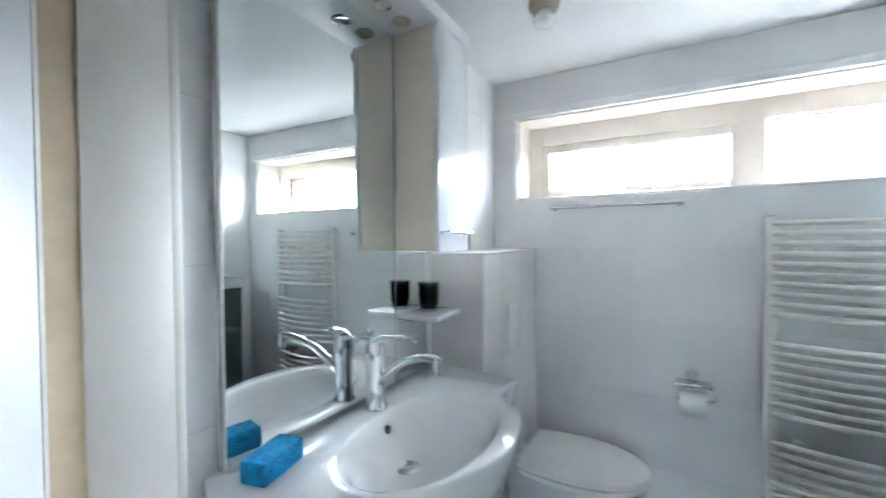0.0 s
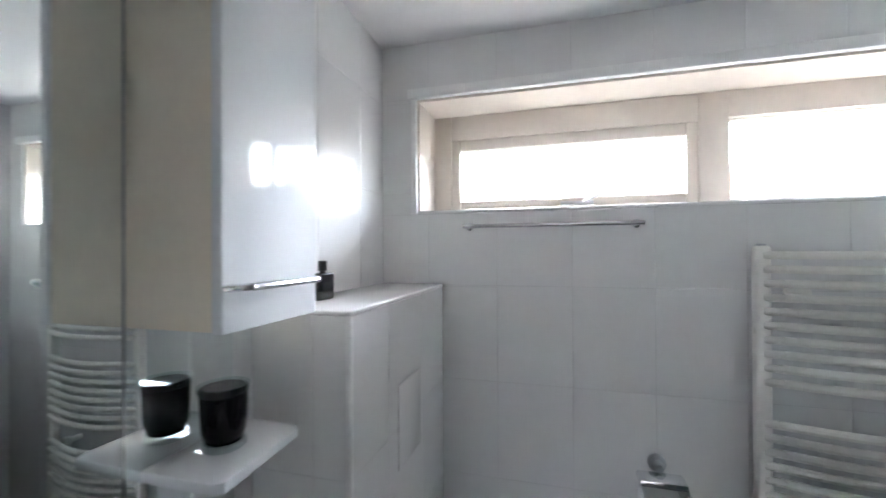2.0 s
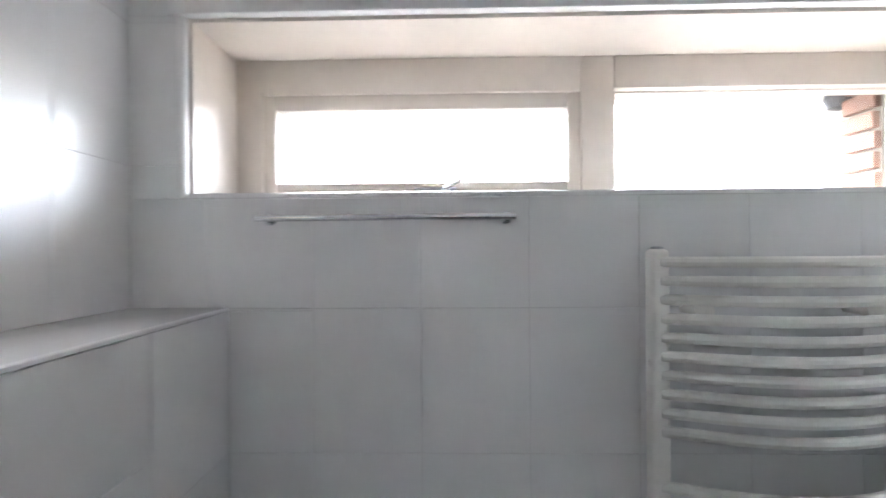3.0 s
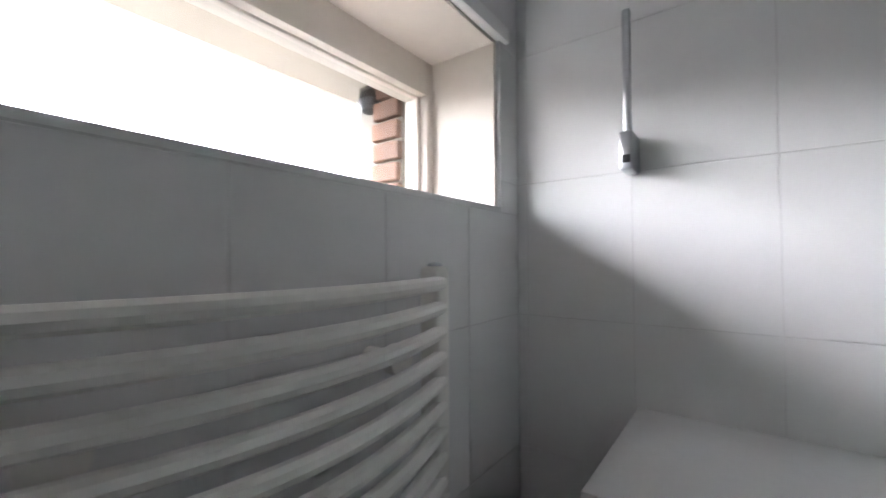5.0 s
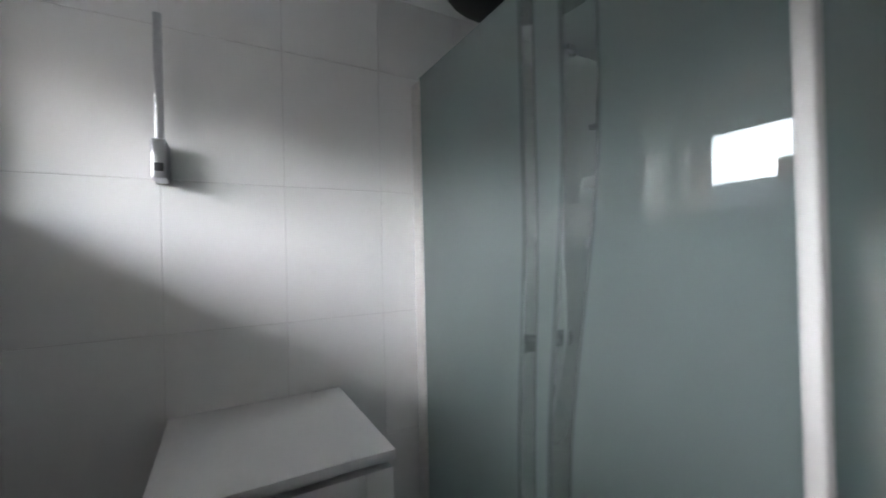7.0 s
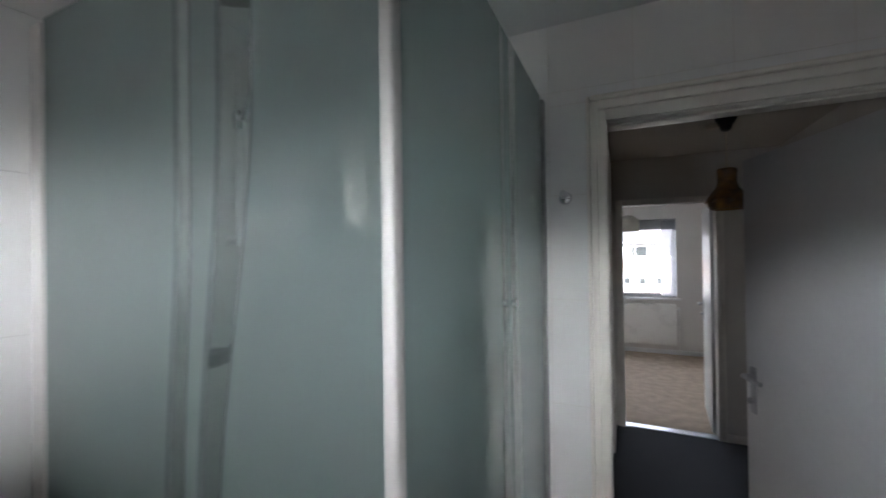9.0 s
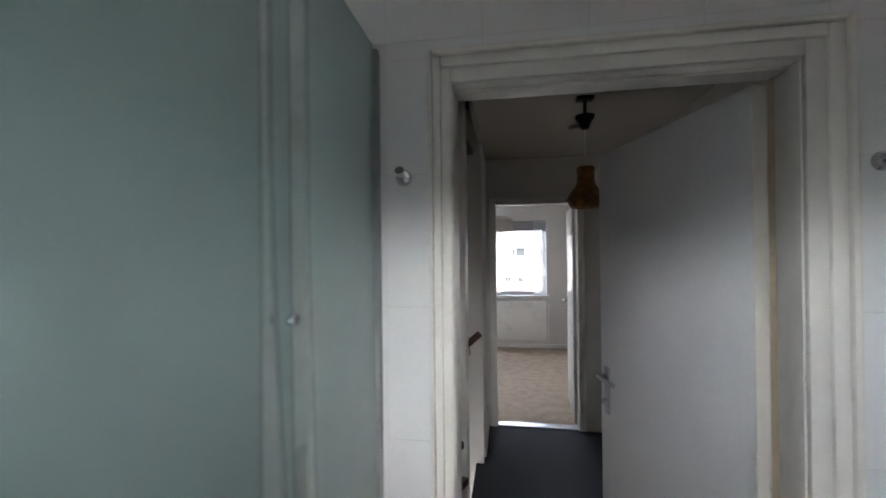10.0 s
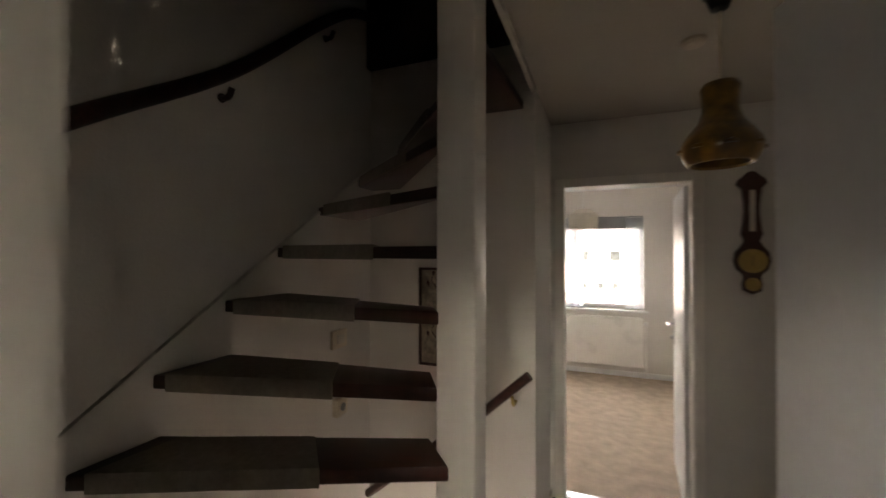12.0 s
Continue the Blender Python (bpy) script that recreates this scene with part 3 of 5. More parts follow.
part("cover", local(box(0.195, 0.325, 1.70, 1.765, 0.895, 0.915, 0.006), A), M_CHROME, ph)
part("arm", local(tube(arc([(0.32, 1.75, 0.91), (0.335, 1.75, 0.87), (0.33, 1.745, 0.835), (0.20, 1.745, 0.83)], 6), 0.006), A), M_CHROME, ph)
part("paper_roll", local(lathe([(0.02, -0.05), (0.052, -0.05), (0.054, -0.045), (0.054, 0.045), (0.052, 0.05), (0.02, 0.05)], (0.258, 1.745, 0.815), "x"), A), M_PAPER, ph, "white paper roll")


def wall_hook(x, z):
    h = thing("wall_hook", "small round chrome wall hook on white tiles", "hook", (x, 0.0, z), group="chrome wall hooks")
    part("rosette", lathe([(0.02, 0), (0.021, 0.004), (0.016, 0.012), (0.008, 0.014), (0.008, 0.03)], (0, 0.001, 0), "y"), M_CHROME, h)
    part("peg", tube([(0, 0.025, 0), (0, 0.045, 0.012)], [0.008, 0.012], 12), M_CHROME, h)
    return h


wall_hook(0.533, 1.799)
wall_hook(-0.505, 1.795)
sb = thing("wall_bar", "slim brushed metal bar with a clamp hung on tiles", "wall bar", (XE, 1.515, 1.80))
A = (XE, 1.515, 1.80)
part("bar", local(box(1.438, 1.452, 1.508, 1.523, 1.86, 2.145, 0.003), A), M_STEEL, sb)
part("clamp", local(box(1.422, XE, 1.502, 1.529, 1.80, 1.882, 0.005), A), M_STEEL, sb)
# Black block on the clamp's face, painted as the shade in a slot.
part("clamp_slot", local(box(1.4205, 1.4235, 1.507, 1.523, 1.815, 1.832, 0.001), A), M_BLACK, sb, "black block in place of a shaded slot")

# ---- washbasin ----
TB = 1.045
basin = thing("washbasin", "white ceramic vanity washbasin with an oval bowl", "washbasin", (XW, 0.62, TB))


def basin_bm():
    """Outline with a wide round front, and a bowl pressed into its top."""
    out = arc([(XW, 0.205), (-0.60, 0.185), (-0.49, 0.20), (-0.36, 0.30), (-0.235, 0.42), (-0.170, 0.56), (-0.163, 0.68), (-0.195, 0.80), (-0.265, 0.88), (-0.292, 0.945), (-0.285, 1.03), (-0.31, 1.062), (-0.45, 1.075), (XW, 1.078)], 6)
    return [(p.x, p.y) for p in out] + [(XW, 1.078 - 0.873 * k / 12) for k in range(1, 12)]


OUT = basin_bm()
CX, CY, RXX, RYY = -0.375, 0.61, 0.165, 0.275


def rim_point(a, f):
    return (CX + RXX * f * math.cos(a), CY + RYY * f * math.sin(a))


bm = bmesh.new()
n = len(OUT)
angs = [math.atan2((y - CY) / RYY, (x - CX) / RXX) for x, y in OUT]
levels = []
levels.append([bm.verts.new((CX + (x - CX) * 0.80, CY + (y - CY) * 0.80, TB - 0.16)) for x, y in OUT])
levels.append([bm.verts.new((CX + (x - CX) * 0.94, CY + (y - CY) * 0.94, TB - 0.075)) for x, y in OUT])
levels.append([bm.verts.new((x, y, TB - 0.035)) for x, y in OUT])
levels.append([bm.verts.new((x, y, TB - 0.008)) for x, y in OUT])
levels.append([bm.verts.new((CX + (x - CX) * 0.985, CY + (y - CY) * 0.99, TB)) for x, y in OUT])
for f, dz in ((1.03, -0.001), (0.98, -0.008), (0.90, -0.035), (0.80, -0.07), (0.62, -0.105), (0.38, -0.122), (0.12, -0.128)):
    levels.append([bm.verts.new((*rim_point(a, f), TB + dz)) for a in angs])
for a, b in zip(levels, levels[1:]):
    for k in range(n):
        bm.faces.new((a[k], a[(k + 1) % n], b[(k + 1) % n], b[k]))
bm.faces.new(levels[0][::-1])
bm.faces.new(levels[-1])
body = part("bowl", local(bm, (XW, 0.62, TB)), M_CERAMIC, basin)
body.data.set_sharp_from_angle(angle=radians(80))
# No hole is cut: a black disc paints the overflow's dark inside.
part("overflow", local(lathe([(0.011, -0.014), (0.012, 0.003), (0.009, 0.006), (0.001, 0.0062)], (-0.519, 0.626, TB - 0.045), "x"), (XW, 0.62, TB)), M_BLACK, basin, "black disc in place of the shaded overflow hole")
part("drain", local(lathe([(0.032, 0), (0.034, 0.004), (0.024, 0.008), (0.018, 0.005)], (CX - 0.065, 0.605, TB - 0.122)), (XW, 0.62, TB)), M_CHROME, basin, "chrome drain")
vb = thing("vanity_cabinet", "white vanity cabinet under the washbasin", "cabinet", (XW, 0.62, FLOOR))
part("body", local(box(XW, -0.36, 0.30, 0.98, FLOOR + 0.1, TB - 0.161, 0.004), (XW, 0.62, FLOOR)), M_LAMINATE, vb)
part("plinth", local(box(XW, -0.40, 0.32, 0.96, FLOOR, FLOOR + 0.1), (XW, 0.62, FLOOR)), M_CABWHITE, vb)
tap = thing("basin_tap", "chrome single-lever basin tap with a long curved spout", "tap", (-0.575, 0.648, TB))
part("tap_body", lathe([(0.033, -0.002), (0.033, 0.004), (0.027, 0.012), (0.025, 0.06), (0.026, 0.13), (0.03, 0.15), (0.028, 0.185), (0.018, 0.197)]), M_CHROME, tap)
part("spout", tube(arc([(0.01, 0, 0.07), (0.05, -0.006, 0.105), (0.11, -0.016, 0.15), (0.18, -0.03, 0.174), (0.225, -0.04, 0.178), (0.232, -0.042, 0.172)], 7), [0.0145] * 14 + [0.013] * 10 + [0.0125] * 10 + [0.011] * 2, 14, squash=0.8), M_CHROME, tap)
part("spout_outlet", lathe([(0.013, -0.03), (0.014, -0.01), (0.012, 0.012)], (0.226, -0.041, 0.172)), M_CHROME, tap)
part("lever", tube(arc([(0.0, 0, 0.19), (0.03, 0.012, 0.2), (0.08, 0.032, 0.2), (0.115, 0.046, 0.193)], 6), [0.024] * 6 + [0.016] * 6 + [0.012] * 7, 12, squash=0.5), M_CHROME, tap)
sp = thing("sponge", "bright blue block sponge on the washbasin edge", "sponge", (-0.562, 0.292, TB), 12)
bm = box(-0.031, 0.031, -0.06, 0.06, 0.001, 0.05, 0.006, 2)
bmesh.ops.subdivide_edges(bm, edges=bm.edges[:], cuts=3, use_grid_fill=True)
for v in bm.verts:
    v.co += Vector(noise.noise_vector(v.co * 90)) * 0.0015
part("foam", bm, M_SPONGE, sp)

# ---- mirror, canopy, shelf, cabinet ----
MX = XW + 0.03
mir = thing("mirror", "tall bathroom mirror above the washbasin with a thin edge", "mirror", (XW, 0.55, TB))
A = (XW, 0.55, TB)
part("glass", local(box(MX - 0.005, MX, 0.238, 0.829, TB + 0.006, 2.20), A), M_MIRROR, mir, "silvered mirror glass", smooth=False)
part("lower_glass", local(box(MX - 0.005, MX, 0.8305, 1.03, TB + 0.006, 1.486), A), M_MIRROR, mir, "lower mirror piece under the cabinet", smooth=False)
# Thin dark strip added to draw the gap between mirror and cabinet.
part("joint_strip", local(box(MX - 0.004, MX + 0.001, 0.8285, 0.831, TB + 0.006, 2.20), A), M_SHADEGREY, mir, "dark strip standing for the gap", smooth=False)
part("backing", local(box(XW + 0.001, MX - 0.006, 0.24, 1.028, TB + 0.006, 1.486), A), M_CABWHITE, mir)
part("edge_strip", local(box(MX - 0.012, MX + 0.004, 0.230, 0.237, TB + 0.004, 2.20, 0.002), A), M_ALU, mir, "pale edge strip")
can = thing("mirror_canopy", "white mirror canopy with recessed downlights", "light canopy", (XW, 0.64, 2.2))
A = (XW, 0.64, 2.2)
part("panel", local(box(XW + 0.001, -0.458, 0.236, 1.045, 2.202, 2.245, 0.004), A), M_CABWHITE, can)
for y in (0.678, 0.36):
    part("downlight", local(lathe([(0.033, 0.0), (0.034, -0.004), (0.026, -0.006), (0.02, -0.002)], (-0.558, y, 2.203)), A), M_CHROME, can, "chrome downlight, off")
part("socket", local(lathe([(0.03, 0.0), (0.03, -0.004), (0.018, -0.012), (0.012, -0.006)], (-0.565, 0.775, 2.203)), A), M_LAMPBASE, can, "beige lamp socket")
cab = thing("mirror_cabinet", "tall narrow wall cabinet with a glossy white door", "cabinet", (XW, 0.93, 1.487))
A = (XW, 0.93, 1.487)
part("body", local(box(XW + 0.001, -0.484, 0.832, 1.040, 1.489, 2.199, 0.002), A), M_CABSIDE, cab, "cream cabinet carcass")
dr = part("door", local(box(-0.483, -0.465, 0.830, 1.042, 1.487, 2.199, 0.002), A), M_LAMINATE, cab, "glossy white door")
bm = tube(arc([(-0.465, 0.835, 1.548), (-0.437, 0.84, 1.55), (-0.432, 0.86, 1.55), (-0.432, 0.98, 1.55), (-0.437, 1.005, 1.55), (-0.465, 1.01, 1.548)], 5), 0.0055, 10)
part("handle", local(bm, A), M_CHROME, dr, "chrome bow handle")
shelf = thing("glass_shelf", "small white glass shelf fixed beside the mirror", "shelf", (XW, 0.98, 1.265))
A = (XW, 0.98, 1.265)
part("board", local(prism([(MX + 0.0005, 0.852), (-0.505, 0.852), (-0.492, 0.862), (-0.502, 1.04), (-0.514, 1.052), (MX + 0.0005, 1.052)], 1.257, 1.275, 0.003), A), M_LAMINATE, shelf, "white board")
for y in (0.89, 1.015):
    part("bracket", local(lathe([(0.009, 0), (0.009, 0.03)], (MX + 0.0005, y, 1.2475), "x"), A), M_CHROME, shelf)
cup = thing("tumbler", "black glass tumbler with a thick clear base", "cup", (-0.575, 0.945, 1.2752))
part("cup", lathe([(0.028, 0.012), (0.034, 0.03), (0.0365, 0.098), (0.034, 0.1), (0.0335, 0.096), (0.03, 0.03), (0.001, 0.022)]), M_BLACKGLASS, cup)
part("base", lathe([(0.030, 0.0), (0.034, 0.003), (0.0335, 0.0115)]), M_CLEAR, cup, "clear glass base")
part("rim", lathe([(0.0368, 0.090), (0.0385, 0.092), (0.0400, 0.1025), (0.039, 0.104), (0.0372, 0.102)]), M_CLEAR, cup, "clear glass rim")
pf = thing("perfume_bottle", "dark green perfume bottle with a black cap", "bottle", (-0.59, 1.262, BZ + 0.0022), -6)
part("flask", box(-0.014, 0.014, -0.029, 0.029, 0, 0.066, 0.005, 3), M_BLACKGLASS, pf)
part("label", box(0.0142, 0.0148, -0.018, 0.018, 0.022, 0.044), M_DARKGLASS, pf, "dark blank label", smooth=False)
part("cap", lathe([(0.007, 0.066), (0.007, 0.07), (0.0105, 0.071), (0.0105, 0.093), (0.009, 0.095)]), M_BLACK, pf, "black cap")

# ---- toilet ----
TY, TZ = 1.47, 0.60
toilet = thing("toilet", "white wall-hung toilet with a closed lid", "toilet", (BX, TY, FLOOR))


def oval(f, z, shift=0.0):
    pts = [(0.0, -0.16), (0.16, -0.185), (0.32, -0.18), (0.44, -0.14), (0.515, -0.06), (0.525, 0.0), (0.515, 0.06), (0.44, 0.14), (0.32, 0.18), (0.16, 0.185), (0.0, 0.16)]
    return [Vector((0.26 + (p.x - 0.26) * f + shift, p.y * f, z)) for p in arc([(*q, 0) for q in pts], 4)]


def lid_oval(f, z):
    pts = [(0.058, -0.150), (0.075, -0.172), (0.20, -0.190), (0.34, -0.183), (0.455, -0.14), (0.53, -0.06), (0.542, 0.0), (0.53, 0.06), (0.455, 0.14), (0.34, 0.183), (0.20, 0.190), (0.075, 0.172), (0.058, 0.150)]
    return [Vector((0.3 + (p.x - 0.3) * f, p.y * f, z)) for p in arc([(*q, 0) for q in pts], 4)]


def loft(rings):
    bm = bmesh.new()
    vs = [[bm.verts.new(p) for p in r] for r in rings]
    n = len(vs[0])
    for a, b in zip(vs, vs[1:]):
        for k in range(n):
            bm.faces.new((a[k], a[(k + 1) % n], b[(k + 1) % n], b[k]))
    bm.faces.new(vs[0][::-1])
    bm.faces.new(vs[-1])
    return bm


H = TZ - FLOOR
part("pan", loft([oval(0.45, H - 0.36, -0.06), oval(0.62, H - 0.30, -0.05), oval(0.82, H - 0.18, -0.03), oval(0.93, H - 0.08, -0.01), oval(0.97, H - 0.045), oval(0.96, H - 0.042)]), M_CERAMIC, toilet)
part("seat", loft([lid_oval(0.955, H - 0.040), lid_oval(0.97, H - 0.036), lid_oval(0.97, H - 0.020), lid_oval(0.95, H - 0.017)]), M_WHITE, toilet)
part("lid", loft([lid_oval(0.97, H - 0.010), lid_oval(1.0, H - 0.006), lid_oval(1.0, H + 0.004), lid_oval(0.985, H + 0.010), lid_oval(0.93, H + 0.013), lid_oval(0.6, H + 0.016)]), M_WHITE, toilet, "white closed lid")
for y in (-0.12, 0.12):
    part("buffer", box(0.40, 0.42, y * 0.9 - 0.008, y * 0.9 + 0.008, H - 0.018, H - 0.009), M_WHITE, toilet)
for y in (-0.08, 0.08):
    part("hinge", lathe([(0.016, -0.03), (0.018, -0.025), (0.018, 0.02), (0.012, 0.028)], (0.035, y, H - 0.005), "y"), M_CHROME, toilet)

# ---- white cabinet with a glass door ----
fc = thing("glass_door_cabinet", "white bathroom cabinet with a dark glass door", "cabinet", (XE, 1.33, FLOOR))
A = (XE, 1.33, FLOOR)
CX0, CX1, CY0, CY1, CZ = 1.11, XE - 0.001, 1.146, 1.514, 1.295
bm = box(CX0 + 0.03, CX1, CY0 + 0.004, CY0 + 0.022, FLOOR, CZ - 0.03)
box(CX0 + 0.03, CX1, CY1 - 0.022, CY1 - 0.004, FLOOR, CZ - 0.03, bm=bm)
box(CX1 - 0.008, CX1, CY0 + 0.022, CY1 - 0.022, FLOOR, CZ - 0.03, bm=bm)
for z in (FLOOR + 0.04, 0.55, 0.9, CZ - 0.044):
    box(CX0 + 0.05, CX1 - 0.008, CY0 + 0.022, CY1 - 0.022, z, z + 0.014, bm=bm)
part("carcass", local(bm, A), M_CABWHITE, fc)
part("top", local(box(CX0, CX1, CY0, CY1, CZ - 0.018, CZ, 0.002), A), M_CABWHITE, fc)
dd = part("door", local(box(CX0 + 0.008, CX0 + 0.028, CY0 + 0.002, CY0 + 0.052, FLOOR + 0.03, CZ - 0.034, 0.002), A), M_CABWHITE, fc)
bm = box(CX0 + 0.008, CX0 + 0.028, CY1 - 0.052, CY1 - 0.002, FLOOR + 0.03, CZ - 0.034, 0.002)
box(CX0 + 0.008, CX0 + 0.028, CY0 + 0.052, CY1 - 0.052, CZ - 0.084, CZ - 0.034, 0.002, bm=bm)
box(CX0 + 0.008, CX0 + 0.028, CY0 + 0.052, CY1 - 0.052, FLOOR + 0.03, FLOOR + 0.08, 0.002, bm=bm)
part("door_frame", local(bm, A), M_CABWHITE, dd)
part("door_pane", local(box(CX0 + 0.015, CX0 + 0.02, CY0 + 0.053, CY1 - 0.053, FLOOR + 0.081, CZ - 0.085), A), M_SMOKE, dd, "dark glass pane", smooth=False)

# ---- ceiling lamp ----
cl = thing("ceiling_lamp", "small bare ceiling lamp holder with a frosted bulb", "ceiling lamp", (-0.225, 1.17, CEIL))
part("rose", lathe([(0.055, 0.0), (0.055, -0.014), (0.048, -0.028), (0.036, -0.034)]), M_LAMPBASE, cl)
part("bulb", lathe([(0.026, -0.034), (0.036, -0.045), (0.04, -0.06), (0.032, -0.08), (0.012, -0.09)]), M_CERAMIC, cl, "white glass bulb")

# ---- bathroom door and frame ----
def casing(x0, x1, z1, y0, y1, w, bev, name, parent, material):
    bm = box(x0 - w, x0, y0, y1, 0, z1 + w, bev)
    box(x1, x1 + w, y0, y1, 0, z1 + w, bev, bm=bm)
    box(x0, x1, y0, y1, z1, z1 + w, bev, bm=bm)
    return part(name, bm, material, parent)


df = tagged(new("door_frame_1"), "cream painted bathroom door frame with stepped casing", "door frame", kind="structure")
bm = box(DX0 - 0.004, DX0 + 0.004, -0.081, 0.002, 0, DZ - 0.003, 0.001)
box(DX1 - 0.002, DX1 + 0.004, -0.111, 0.002, 0, DZ, 0.001, bm=bm)
box(DX0, DX1, -0.111, 0.002, DZ - 0.002, DZ + 0.004, 0.001, bm=bm)
part("lining", bm, M_CREAM, df)
part("rebate", box(DX0 - 0.004, DX0 + 0.001, -0.1115, -0.0815, 0, DZ - 0.003), M_BEIGE, df, "beige rebate on the hinge side", smooth=False)
def stepped(a, b, y1, bev, name):
    """One step of the casing inside the bathroom, between the shares a and b of its width; it is narrower beside the shower."""
    wl, wr, wt = 0.092, 0.056, 0.080
    bm = box(DX0 - wl * b, DX0 - wl * a, 0.002, y1, 0, DZ + wt * b, bev)
    box(DX1 + wr * a, DX1 + wr * b, 0.002, y1, 0, DZ + wt * b, bev, bm=bm)
    box(DX0 - wl * a, DX1 + wr * a, 0.002, y1, DZ + wt * a, DZ + wt * b, bev, bm=bm)
    return part(name, bm, M_CREAM, df)


stepped(0.0, 0.44, 0.016, 0.003, "casing")
stepped(0.44, 0.8, 0.023, 0.006, "casing_step")
stepped(0.8, 1.0, 0.031, 0.007, "casing_edge")
casing(DX0, DX1, DZ, -0.1185, -0.1095, 0.055, 0.003, "casing", df, M_CREAM)
bm = box(DX0 + 0.006, DX1 - 0.003, -0.08, -0.03, DZ - 0.010, DZ - 0.002, 0.002)
part("stop", bm, M_CREAM, df)
part("threshold", box(DX0, DX1, -0.12, 0.0, 0.0, FLOOR + 0.006, 0.006), M_FLOORTILE, df, "grey stone threshold")


DL = 0.755
HX, HY = DX0 + 0.012, -0.122
ang = math.degrees(math.atan2(-0.735, 0.205))
bd = thing("door_1", "plain pale grey door standing open into the landing", "door", (HX, HY, 0.02), ang, kind="structure")
part("leaf", box(0.004, DL, -0.02, 0.02, 0.006, DZ - 0.028, 0.002), M_DOOR, bd, "pale grey painted door leaf")
part("leaf_edge", box(0.0, 0.0036, -0.0195, 0.0195, 0.006, DZ - 0.028), M_CREAM, bd, "cream painted hinge edge", smooth=False)


def door_handle(parent, x, z, s):
    part("handle_plate", box(x - 0.019, x + 0.019, s * 0.024 - 0.0035, s * 0.024 + 0.0035, z - 0.13, z + 0.07, 0.003), M_STEEL, parent)
    bm = tube(arc([(x, s * 0.026, z + 0.03), (x, s * 0.06, z + 0.03), (x - 0.03, s * 0.066, z + 0.03), (x - 0.115, s * 0.062, z + 0.028)], 6), 0.0095, 10)
    part("handle", bm, M_STEEL, parent, "satin metal lever")
    part("key_knob", lathe([(0.013, 0.0), (0.013, 0.014), (0.009, 0.018)], (x, s * 0.027, z - 0.075), "y") if s > 0 else lathe([(0.013, 0.0), (0.013, -0.014), (0.009, -0.018)], (x, s * 0.027, z - 0.075), "y"), M_STEEL, parent)


for s in (1, -1):
    door_handle(bd, DL - 0.055, 1.03, s)
for z in (0.27, 1.04, 1.815):
    bm = lathe([(0.0055, -0.04), (0.0055, -0.014), (0.0045, -0.013), (0.0045, -0.012), (0.0055, -0.011), (0.0055, 0.015), (0.0045, 0.016), (0.0055, 0.017), (0.0055, 0.042), (0.003, 0.045)], (-0.006, 0.024, z), seg=12)
    part("hinge", bm, M_CREAM, bd, "painted barrel hinge")

# ---- landing: bedroom door, barometer, lamp ----
bf = tagged(new("door_frame_2"), "cream painted bedroom door frame", "door frame", kind="structure")
bm = box(-0.356, -0.350, BY - 0.102, BY + 0.002, 0, 2.03)
box(0.370, 0.376, BY - 0.102, BY + 0.002, 0, 2.03, bm=bm)
box(-0.352, 0.372, BY - 0.102, BY + 0.002, 2.028, 2.034, bm=bm)
part("lining", bm, M_CREAM, bf, smooth=False)
casing(-0.352, 0.372, 2.03, BY + 0.001, BY + 0.018, 0.055, 0.004, "casing", bf, M_CREAM)
part("sill_strip", box(-0.35, 0.37, BY - 0.1, BY, 0.001, 0.008, 0.002), M_STEEL, bf, "metal threshold strip")
d2 = thing("door_2", "white door open against the bedroom wall", "door", (-0.345, BY - 0.1, 0.012), -94, kind="structure")
part("leaf", box(0.004, 0.70, -0.02, 0.02, 0.0, 2.005, 0.002), M_WHITE, d2)
for s in (1, -1):
    door_handle(d2, 0.645, 1.03, s)

lamp = thing("pendant_lamp", "mottled amber glass pendant lamp hanging on a cord", "pendant lamp", (-0.155, -1.295, HALLC))
part("ceiling_hook", box(-0.045, 0.045, -0.03, 0.03, -0.02, 0.0, 0.004), M_BLACK, lamp, "dark ceiling plate")
part("stem", lathe([(0.014, -0.02), (0.010, -0.03), (0.010, -0.11)]), M_BLACK, lamp)
part("canopy", lathe([(0.012, -0.10), (0.052, -0.104), (0.050, -0.118), (0.032, -0.145), (0.022, -0.175), (0.004, -0.182)]), M_BLACK, lamp, "black ceiling cup")
part("cord", tube([(0, 0, -0.175), (0, 0, -0.4)], 0.003, 8), M_SWITCH, lamp)
k = 0.39
part("shade", lathe([(0.012, -k + 0.01), (0.042, -k + 0.006), (0.048, -k - 0.005), (0.045, -k - 0.03), (0.045, -k - 0.07), (0.055, -k - 0.1), (0.075, -k - 0.125), (0.092, -k - 0.15), (0.098, -k - 0.17), (0.092, -k - 0.195), (0.08, -k - 0.215), (0.074, -k - 0.217), (0.07, -k - 0.21), (0.085, -k - 0.18), (0.08, -k - 0.15), (0.04, -k - 0.1), (0.035, -k - 0.03)], seg=36), M_AMBER, lamp)
for i in range(8):
    a = 2 * math.pi * i / 8
    part("boss", lathe([(0.017, -0.004), (0.015, 0.004), (0.006, 0.008)], (0.091 * math.cos(a), 0.091 * math.sin(a), -k - 0.175), seg=10), M_AMBER, lamp)
baro = thing("barometer", "carved dark wood barometer with a brass-rimmed dial", "barometer", (-0.635, BY, 1.785))


